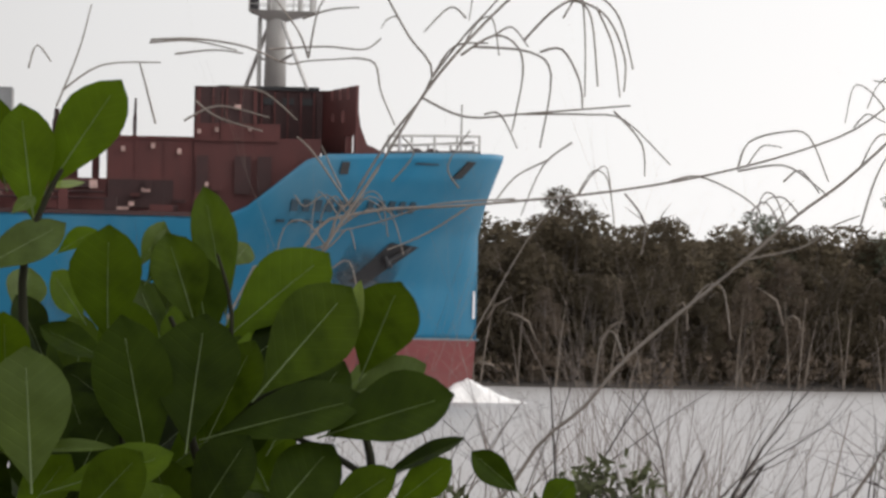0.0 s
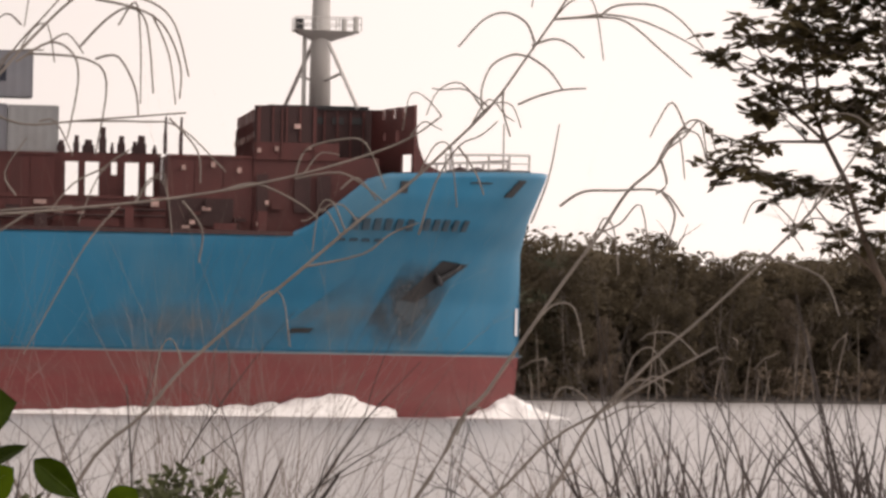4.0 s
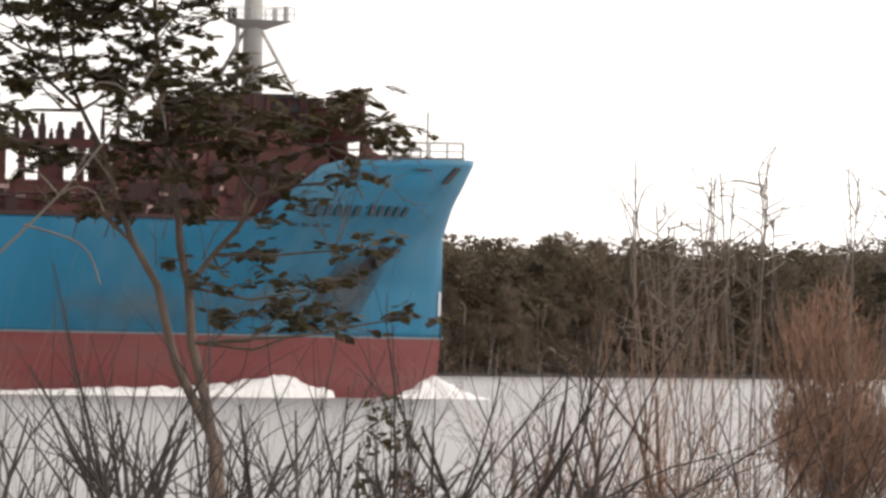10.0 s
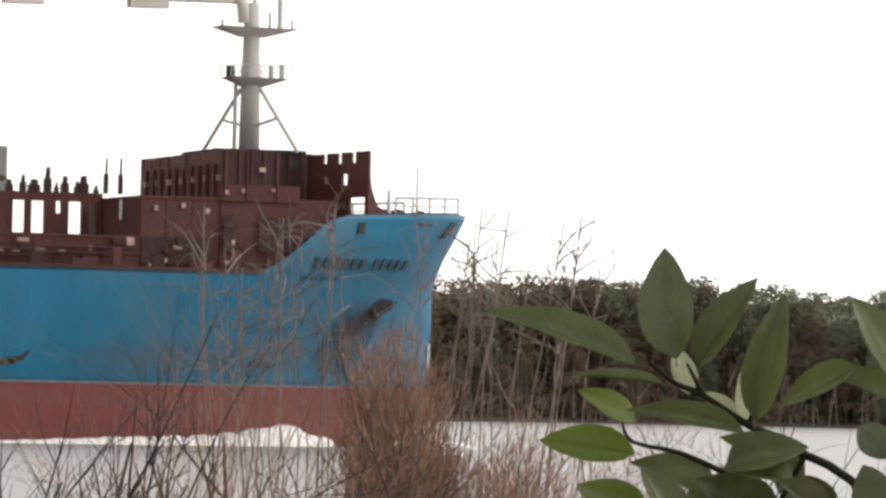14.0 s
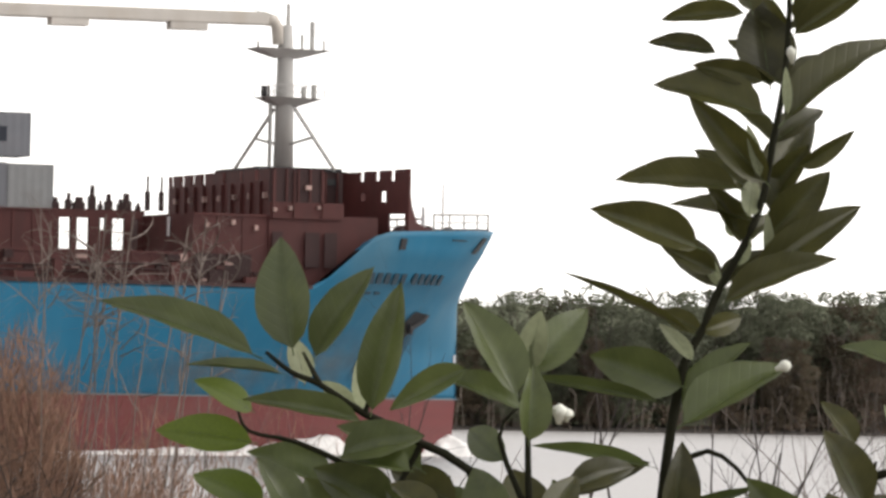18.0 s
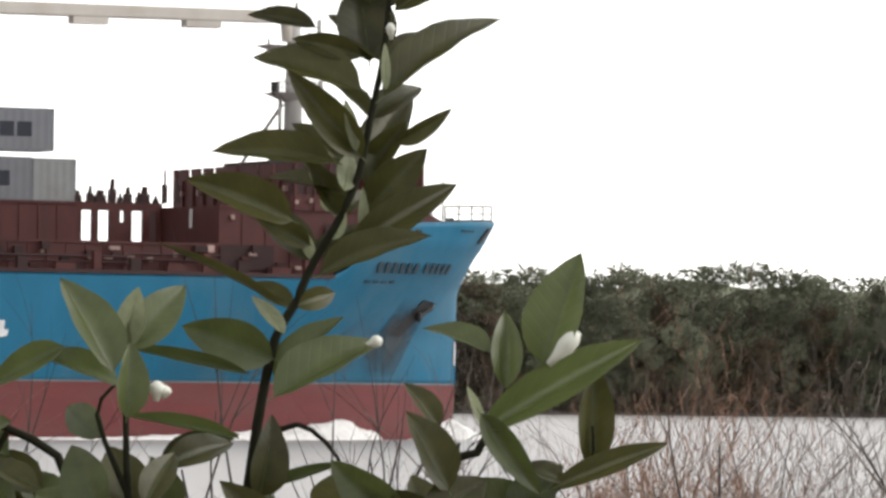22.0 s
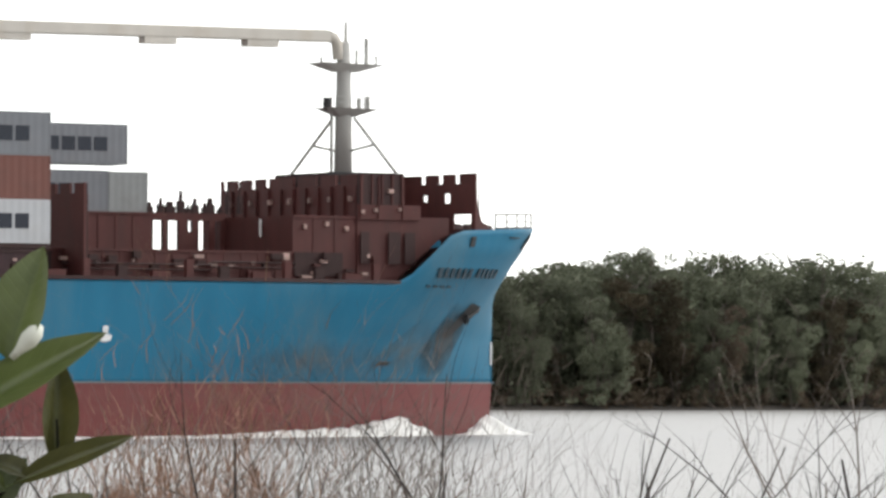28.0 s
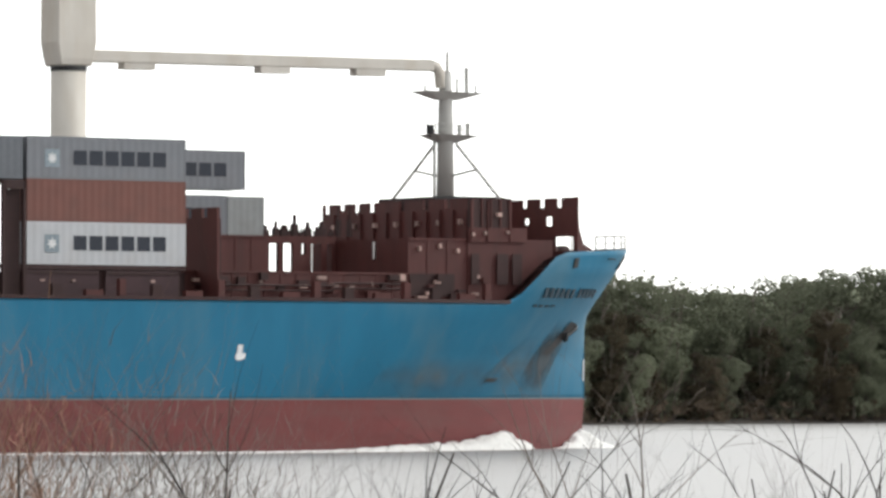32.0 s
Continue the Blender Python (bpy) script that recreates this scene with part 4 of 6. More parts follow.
def far_tree(height, wide, leaf_mat, bare, label):
    root = tagged(new("tree"), label, "tree", "trees on the far bank")
    tr = Mesh()
    for k in range(random.randint(2, 3)):
        bx, by = rnd(-0.8, 0.8), rnd(-0.8, 0.8)
        lean = (rnd(-1.4, 1.4), rnd(-1, 1))
        pts = [(bx + lean[0] * (i / 5) ** 1.3 + rnd(-0.15, 0.15), by + lean[1] * (i / 5), height * 0.85 * i / 5) for i in range(6)]
        r0 = rnd(0.09, 0.16)
        tr.tube(pts, [r0 * (1 - 0.8 * i / 5) for i in range(6)], 5)
        for j in range(8):
            i = random.randint(1, 5)
            p = Vector(pts[i])
            q = p + Vector((rnd(-1, 1) * wide, rnd(-1, 1) * wide * 0.8, rnd(0.4, 2.2)))
            tr.tube([p, (p + q) / 2 + Vector((rnd(-0.2, 0.2), 0, rnd(0, 0.3))), q], [0.06, 0.04, 0.015], 4)
    part("trunk", tr, FAR_BARK, root)
    cr = Mesh()
    for _ in range(24):
        d = Vector((random.gauss(0, 1), random.gauss(0, 1), random.gauss(0, 1))).normalized()
        r = rnd(0.6, 1.05)
        c = (d.x * wide * r, d.y * wide * 0.8 * r, height * (0.58 + 0.40 * d.z * r))
        s = rnd(0.75, 1.6)
        if random.random() > bare:
            leaf_cloud(cr, c, (s, s, s * 0.7), int(230 * s * s), 0.135)
    for _ in range(20):
        s = rnd(0.7, 1.2)
        if random.random() > bare:
            leaf_cloud(cr, (rnd(-wide, wide), rnd(-wide, 0.3), height * rnd(0.04, 0.45)), (s, s, s * 0.8), int(150 * s), 0.145)
    part("crown", cr, leaf_mat, root)
    return root


random.seed(11)
protos = [far_tree(rnd(12, 13.5), 2.4, FAR_LEAF, 0.05, "olive brown mangrove tree on the far bank") for i in range(4)]
protos += [far_tree(rnd(12.5, 14), 2.6, FAR_LEAF_HAZED, 0.03, "dark green riverside tree on the far bank") for i in range(3)]
protos += [far_tree(rnd(12, 13.5), 2.5, FAR_LEAF_OLIVE, 0.04, "dark olive tree on the far bank") for i in range(2)]
protos += [far_tree(rnd(11, 12.5), 2.3, FAR_LEAF_DRY, 0.3, "half bare brown tree on the far bank") for i in range(3)]


def far_height(x):
    """Growth of the wood along the bank."""
    up = lerp(x, [40, 120, 150, 170, 200, 210, 280, 306, 313, 320, 334, 352, 362, 368, 380, 390, 399, 411, 420, 427, 436, 441, 450],
              [0.97, 0.97, 0.94, 0.99, 1.02, 1.1, 1.14, 1.24, 1.17, 1.29, 1.22, 1.22, 1.24, 1.38, 1.40, 1.32, 1.42, 1.29, 1.23, 1.36, 1.36, 1.5, 1.48])
    return up * (1 + (0.09 if x < 105 else 0.04) * noise.noise((x * 0.055, 7.7, 0)) + (0.13 if x < 105 else 0.03) * noise.noise((x * 0.17, 2.2, 0)))


used = set()
x = -16.0
while x < 452:
    for row, dep in enumerate((3.0, 9.0)):
        green = min(1.0, max(0.0, (x - 190) / 130))
        if row == 0:
            k = random.choice([9, 10, 11, 0, 1] if x > 120 else [7, 8, 10, 7]) if random.random() > green * 0.95 else random.choice([4, 5, 6, 7])
        else:
            k = random.choice([0, 1, 2, 3, 9] if x > 120 else [7, 8, 2, 4]) if random.random() > green else random.choice([4, 5, 6])
        grow = far_height(x) * (rnd(0.8, 1.12) if x < 105 else rnd(0.86, 1.02)) * (1.0 if row else rnd(0.5, 0.9)) * (1.18 if x < 105 and random.random() < 0.08 else 1.0)
        mt = pose(x + rnd(-1.2, 1.2), bank_y(x) + dep + rnd(-1.5, 1.5), WATER_Z + 0.3 + 0.02 * dep, 0, 0, rnd(0, 360)) @ Matrix.Scale(grow, 4)
        t_ = protos[k] if k not in used else copy_thing(protos[k], mt)
        used.add(k)
        t_.matrix_basis = mt
    x += rnd(3.0, 4.0)
# tall slender trees that overtop the wood
for x, h in ((343, 17.8), (347, 16.6), (371, 18.6)):
    far_tree(h, 1.3, FAR_LEAF_HAZED, 0.72, "tall slender half bare tree above the far wood").location = (x, bank_y(x) + 7, WATER_Z + 0.4)
# deeper wood that closes the gaps
random.seed(13)
for mat_, lo, hi in ((FAR_LEAF_OLIVE, -30, 120), (FAR_LEAF, 105, 230), (FAR_LEAF_HAZED, 200, 470)):
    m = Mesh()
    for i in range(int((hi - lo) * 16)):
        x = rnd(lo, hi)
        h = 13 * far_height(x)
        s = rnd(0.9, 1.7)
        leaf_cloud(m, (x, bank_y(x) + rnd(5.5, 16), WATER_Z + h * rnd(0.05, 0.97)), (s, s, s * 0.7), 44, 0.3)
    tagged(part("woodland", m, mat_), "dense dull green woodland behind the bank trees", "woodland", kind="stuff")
for mat_, lo, hi in ((FAR_LEAF_OLIVE, -30, 110), (FAR_LEAF, 110, 214), (FAR_LEAF_HAZED, 214, 470)):
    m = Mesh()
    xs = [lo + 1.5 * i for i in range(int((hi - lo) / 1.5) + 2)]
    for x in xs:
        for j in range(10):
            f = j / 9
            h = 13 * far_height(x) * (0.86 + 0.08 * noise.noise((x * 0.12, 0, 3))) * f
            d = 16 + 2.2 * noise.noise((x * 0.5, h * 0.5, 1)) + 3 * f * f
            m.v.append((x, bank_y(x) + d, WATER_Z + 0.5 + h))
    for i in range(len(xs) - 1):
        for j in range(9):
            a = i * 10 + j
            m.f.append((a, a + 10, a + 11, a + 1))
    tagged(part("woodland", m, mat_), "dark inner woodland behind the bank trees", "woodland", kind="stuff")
# low tangle at the water's edge
m = Mesh()
random.seed(12)
for i in range(1700):
    x = rnd(-16, 452)
    y = bank_y(x) + rnd(0.3, 4)
    z = WATER_Z + rnd(0.2, 2.6)
    s = rnd(0.5, 1.0)
    leaf_cloud(m, (x, y, z), (s, s * 0.6, s * 0.6), 24, 0.2)
tagged(part("undergrowth", m, FAR_LEAF_DRY), "brown tangled undergrowth along the far waterline", "undergrowth", kind="stuff")
m = Mesh()
for i in range(200):
    x = rnd(-16, 300)
    y = bank_y(x) + rnd(-0.2, 1.2)
    h = rnd(2, 7.5)
    dx = rnd(-1.2, 1.2)
    m.tube([(x, y, WATER_Z - 0.1), (x + dx * 0.4, y, WATER_Z + h * 0.5), (x + dx, y + rnd(-0.5, 0.5), WATER_Z + h)], [0.07, 0.05, 0.02], 4, False)
for i in range(90):
    # long crooked limbs that bow out over the water's edge
    x, z = rnd(-16, 440), WATER_Z + rnd(0.8, 5.5)
    y, u, h = bank_y(x) - rnd(0.4, 1.4), rnd(-2.4, 2.4), rnd(0.6, 2.6)
    m.tube([(x, y + 2, z), (x + u * 0.3, y + 0.6, z + h * 0.75), (x + u * 0.7, y, z + h), (x + u, y, z + h * rnd(0.4, 1.3))], [0.10, 0.085, 0.06, 0.025], 5, False)
tagged(part("bare_stems", m, PALE_LIMB), "pale bare stems at the far waterline", "stems", kind="stuff")


# ---- near bank: bare twigs, tree, dry bush ----
def branchy(m, base, direction, length, r, depth, bend=0.5, side=0.6, kids=3, sides=5, droop=0.0):
    """A crooked twig with side twigs."""
    p = Vector(base)
    d = Vector(direction).normalized()
    n = 6
    pts, rs = [p.copy()], [r]
    wob = Vector((rnd(-1, 1), rnd(-1, 1), rnd(-0.5, 0.5))) * bend
    for i in range(n):
        d = (d + wob * 0.12 + Vector((rnd(-1, 1), rnd(-1, 1), rnd(-1, 1))) * 0.10 * bend - Vector((0, 0, droop)) * 0.16 * (i + 1) / n).normalized()
        p = p + d * length / n
        pts.append(p.copy())
        rs.append(r * (1 - 0.86 * (i + 1) / n))
    m.tube(pts, rs, sides, False)
    if depth > 0:
        for k in range(kids):
            i = random.randint(2, n - 1)
            q = (pts[min(i + 1, n)] - pts[i]).normalized()
            s = q.cross(Vector((rnd(-1, 1), rnd(-1, 1), rnd(-1, 1)))).normalized()
            branchy(m, pts[i], q * (1 - side * 0.4) + s * side + Vector((0, 0, 0.15)), length * rnd(0.35, 0.6), rs[i] * 0.7, depth - 1, bend, side, kids, sides, droop)


GROUND_Z = 2.2
random.seed(21)


def sapling(bearing, d, slope_top, material, label, lean=0.0, kids=5, thick=0.008, name="bare_shrub", bend=0.5):
    """A leafless shrub that reaches a slope as seen from the eye."""
    foot = spot(bearing, 0, d)
    foot.z = GROUND_Z
    top = EYE_Z + d * math.tan(radians(slope_top))
    root = tagged(new(name), label, "shrub", "bare shrubs on the near bank")
    root.location = foot
    for k in range(random.randint(2, 3)):
        me = Mesh()
        dr = (lean + rnd(-0.25, 0.25), rnd(-0.2, 0.2), 1)
        branchy(me, (rnd(-0.05, 0.05), rnd(-0.05, 0.05), 0), dr, (top - GROUND_Z) * rnd(0.85, 1.06), thick * rnd(0.6, 1.4), 2, bend, 0.5, kids)
        part("stem", me, material, root)
    return root


b = 0.3
while b < 41.5:
    d = rnd(15, 26)
    if 11.5 < b < 21.8:
        sapling(b, d, rnd(-1.35, -0.85) if b > 19.4 else rnd(-1.2, -0.45), TWIG_DARK, "dark crooked leafless shrub on the near bank", rnd(0.1, 0.62), 3, 0.0255, bend=1.3)
    else:
        sapling(b, d, rnd(-1.25, -0.2 if b < 9 else -0.6), random.choice([TWIG, TWIG_DARK, TWIG_DARK]), "leafless twiggy shrub on the near bank", rnd(0.0, 0.42), 3, 0.02 if b < 6.5 else 0.015 if b < 11.5 else 0.0195, bend=0.9)
    b += rnd(0.26, 0.5) if 11.5 < b < 16.5 else rnd(0.14, 0.28) if 16.5 < b < 19.6 else rnd(0.26, 0.5) if 11.5 < b < 30 else rnd(0.34, 0.64)

for i in range(22):
    # short dark shoots in between
    sapling(rnd(10.6, 15.4), rnd(14, 24), rnd(-1.45, -0.8), TWIG_DARK, "short dark leafless shoots on the near bank", rnd(-0.1, 0.45), 3, 0.022)


def haze(bearing, d, top, wide, n, material, label, r=0.0045, bend=0.4, side=0.4, kids=3, hairs=0):
    """A bush of very many hair-thin bare twigs; hairs: the finest ones, thinning out upwards."""
    root = tagged(new("twig_bush"), label, "bush", "thin twig bushes")
    foot = spot(bearing, 0, d)
    foot.z = GROUND_Z
    root.matrix_basis = Matrix.Translation(foot) @ pose(0, 0, 0, 0, 0, -bearing)
    h = EYE_Z + d * math.tan(radians(top)) - GROUND_Z
    half = d * math.tan(radians(wide / 2))
    for g in range(5):
        me = Mesh()
        for k in range(n // 5):
            a = rnd(-1, 1)
            branchy(me, (a * half * 0.6, rnd(-0.2, 0.2), 0), (a * half * 0.5 / h * 1.2 + rnd(-0.08, 0.2), rnd(-0.2, 0.2), 1), h * rnd(0.6, 1.0) * (1 - 0.3 * a * a), r, 2, bend, side, kids, 3)
        part("stem", me, material, root)
    if hairs:
        me = Mesh()
        for k in range(hairs):
            a, f = random.gauss(0, 0.5), 1 - abs(random.gauss(0, 0.33))
            p = Vector((a * half, rnd(-0.3, 0.3), h * (0.42 + 0.58 * (1 - f) * (1 - 0.3 * a * a))))
            q = Vector((random.gauss(0.02, 0.05), random.gauss(0, 0.05), rnd(0.04, 0.16)))
            mid = p + q * 0.5 + Vector((random.gauss(0, 0.012), 0, 0))
            s = Vector((0.0016, 0.0006, 0))
            me.add([p - s, p + s, mid + s * 0.8, p + q, mid - s * 0.8], [(0, 1, 2, 4), (4, 2, 3)])
        tagged(part("twig_fuzz", me, material, root), kind="stuff")
    return root


for args in ((3.2, 15, 0.2, 1.6, 30), (6.4, 18, 0.9, 2.4, 35), (9.8, 17, -0.5, 2.0, 15), (12.0, 17, -0.4, 2.0, 30), (15.0, 19, -0.6, 2.2, 25)):
    haze(*args, TWIG, "thin grey-brown leafless bush on the near bank")
for args in ((18.5, 19, 1.0, 2.4, 130), (31.6, 20, 0.55, 2.6, 85), (33.2, 20, 0.4, 2.6, 80), (30.6, 20, -0.1, 2.4, 50), (6.6, 18, 0.7, 2.2, 40)):
    haze(*args, TWIG if args[0] > 33 or args[0] < 10 else DRY_BUSH, "dense haze of hair-thin brown twigs on the near bank", r=0.0045, bend=1.0, side=0.5, hairs=1600 if args[0] > 30 else 0)
for args in ((22.4, 20, 0.2, 1.6, 25), (29.5, 20, 0.0, 2.0, 40), (34.5, 18, -0.5, 2.4, 25), (37.0, 18, -0.5, 2.6, 25), (39.4, 18, -0.6, 2.0, 20)):
    haze(*args, TWIG, "thin brown leafless bush on the near bank")


def wisps(bearing, d, wide, low, high, n, label):
    """Tall slender stems with curly fine twigs at their heads."""
    root = tagged(new("wispy_bush"), label, "bush", "thin twig bushes")
    foot = spot(bearing, 0, d)
    foot.z = GROUND_Z
    root.matrix_basis = Matrix.Translation(foot) @ pose(0, 0, 0, 0, 0, -bearing)
    for k in range(n):
        me = Mesh()
        u = rnd(-0.5, 0.5) * wide
        top = Vector((d * math.tan(radians(u)), rnd(-0.4, 0.4), EYE_Z - GROUND_Z + d * math.tan(radians(rnd(low, high)))))
        base = Vector((top.x * 0.75 - rnd(0, 0.2), top.y, 0))
        mid = base.lerp(top, 0.6) + Vector((rnd(-0.08, 0.08), 0, 0))
        me.tube([base, base.lerp(mid, 0.5), mid, mid.lerp(top, 0.5) + Vector((rnd(-0.04, 0.04), 0, 0)), top], [0.0032, 0.003, 0.003, 0.003, 0.0028], 4, False)
        for j in range(5):
            p = mid.lerp(top, rnd(0.4, 1.0))
            branchy(me, p, (rnd(-1, 1), rnd(-0.5, 0.5), rnd(0.1, 1)), rnd(0.14, 0.34), 0.0042, 1, 2.2, 1.0, 3, 3)
        part("stem", me, TWIG, root)


wisps(20.6, 24, 4.2, 0.75, 1.7, 38, "tall wispy leafless bush with curly twig heads on the near bank")
haze(5.6, 16, 1.3, 2.2, 5, TWIG, "tall wispy leafless bush on the near bank", 0.0045, 1.2, 0.8, 5)

# reddish dry bushes: stems below, plumes of fine upright filaments above
random.seed(31)


def dry_bush(bearing, d, top, wide, stems, plumes, label):
    root = tagged(new("dry_bush"), label, "bush", "dry bushes on the near bank")
    foot = spot(bearing, 0, d)
    foot.z = GROUND_Z
    root.matrix_basis = Matrix.Translation(foot) @ pose(0, 0, 0, 0, 0, -bearing)
    h = EYE_Z + d * math.tan(radians(top)) - GROUND_Z
    for k in range(stems):
        st = Mesh()
        a = rnd(-1, 1)
        branchy(st, (a * 0.14, rnd(-0.1, 0.1), 0), (a * wide * 0.5, rnd(-0.2, 0.2), 1), h * rnd(0.7, 1.0) * (1 - 0.3 * abs(a)), 0.016 if k % 2 else 0.009, 2, 0.5, 0.4, 4, 3)
        part("stem", st, TWIG_DARK if k % 2 else TWIG, root)
    fz = Mesh()
    for k in range(plumes):
        a, e = rnd(-1, 1), rnd(-1, 1)
        foot_p = Vector((a * wide * 0.34, e * wide * 0.3, h * rnd(0.5, 0.62)))
        tip = Vector((a * wide * rnd(0.5, 0.85), e * wide * 0.5, h * rnd(0.72, 1.0) * (1 - 0.22 * a * a)))
        thin = rnd(0.05, 0.075)
        for j in range(420):
            f = rnd(0, 1)
            r_ = thin * (0.55 + 0.9 * f) * (1.25 - 0.6 * f * f)
            p = foot_p.lerp(tip, f) + Vector((random.gauss(0, r_), random.gauss(0, r_), random.gauss(0, 0.03)))
            q = Vector((a * 0.03 + random.gauss(0, 0.022), random.gauss(0, 0.02), rnd(0.03, 0.11)))
            s = Vector((0.0024, 0.0012, 0))
            fz.add([p - s, p + s, p + q], [(0, 1, 2)])
    tagged(part("foliage", fz, DRY_BUSH, root, "fine reddish dry foliage"), kind="stuff")


dry_bush(20.52, 24, 0.48, 0.40, 9, 20, "reddish brown dry feathery bush")
dry_bush(21.6, 25, -0.55, 0.26, 7, 6, "small reddish brown dry feathery bush")
dry_bush(31.0, 22, -0.75, 0.5, 16, 8, "low brown dry feathery bush")
for b_, t_, w_ in ((21.9, -0.1, 1.5), (23.0, -0.25, 2.0)):
    haze(b_, 24, t_, w_, 40, DRY_BUSH, "haze of fine reddish brown twigs on the near bank", r=0.006, bend=0.9, side=0.5, hairs=2600)


# small leafy shrubs whose tops show over the lower edge
random.seed(35)
for bearing, d, top, wide, n, mt_, lab in ((6.5, 15, -1.40, 2.4, 110, OLIVE_LEAF, "olive green leafy shrub top on the near bank"), (5.2, 15, -1.5, 1.4, 60, OLIVE_LEAF, "olive green leafy shrub top on the near bank"), (16.1, 20, -0.85, 0.75, 16, TREE_LEAF, "sparse dark leafy sapling on the near bank")):
    root = tagged(new("leafy_sapling"), lab, "shrub")
    foot = spot(bearing, 0, d)
    foot.z = GROUND_Z
    root.matrix_basis = Matrix.Translation(foot) @ pose(0, 0, 0, 0, 0, -bearing)
    h = EYE_Z + d * math.tan(radians(top)) - GROUND_Z
    half = d * math.tan(radians(wide / 2))
    lv = Mesh()
    for k in range(n):
        st = Mesh()
        a = rnd(-1, 1)
        tip = Vector((a * half, rnd(-0.15, 0.15), h * rnd(0.72, 1.0) * (1 - 0.2 * a * a)))
        st.tube([(a * half * 0.2, 0, 0), (a * half * 0.8, tip.y * 0.5, tip.z * 0.6), tip], [0.006, 0.005, 0.002], 4, False)
        leaf_cloud(lv, tip, (0.05, 0.05, 0.06), 16, 0.022)
        part("stem", st, TWIG_DARK, root)
    part("foliage", lv, mt_, root)


# riverside tree with clumped leaves
def spray(m, twigs, base, reach):
    """A small flat leafy twig: leaves in two ranks along a drooping rod."""
    a = rnd(0, 2 * math.pi)
    d = Vector((math.cos(a), math.sin(a) * 0.7, rnd(-0.35, 0.4))).normalized()
    flat = d.cross(Vector((rnd(-0.5, 0.5), rnd(-0.5, 0.5), 1))).normalized()
    n = random.randint(4, 6)
    twigs.tube([base, base + d * reach * 0.5 + Vector((0, 0, 0.01)), base + d * reach], [0.004, 0.003, 0.002], 4, False)
    for i in range(n):
        p = base + d * reach * (i + 0.6) / n
        for s in (-1, 1):
            if random.random() < 0.12:
                continue
            q = (flat * s + d * rnd(0.3, 0.9) + Vector((0, 0, rnd(-0.5, 0.25)))).normalized()
            ln, wd = rnd(0.06, 0.10), rnd(0.020, 0.032)
            e = q.cross(Vector((rnd(-0.6, 0.6), rnd(-0.6, 0.6), 1))).normalized() * wd
            m.add([p, p + q * ln * 0.45 + e, p + q * ln, p + q * ln * 0.5 - e], [(0, 1, 2, 3)])


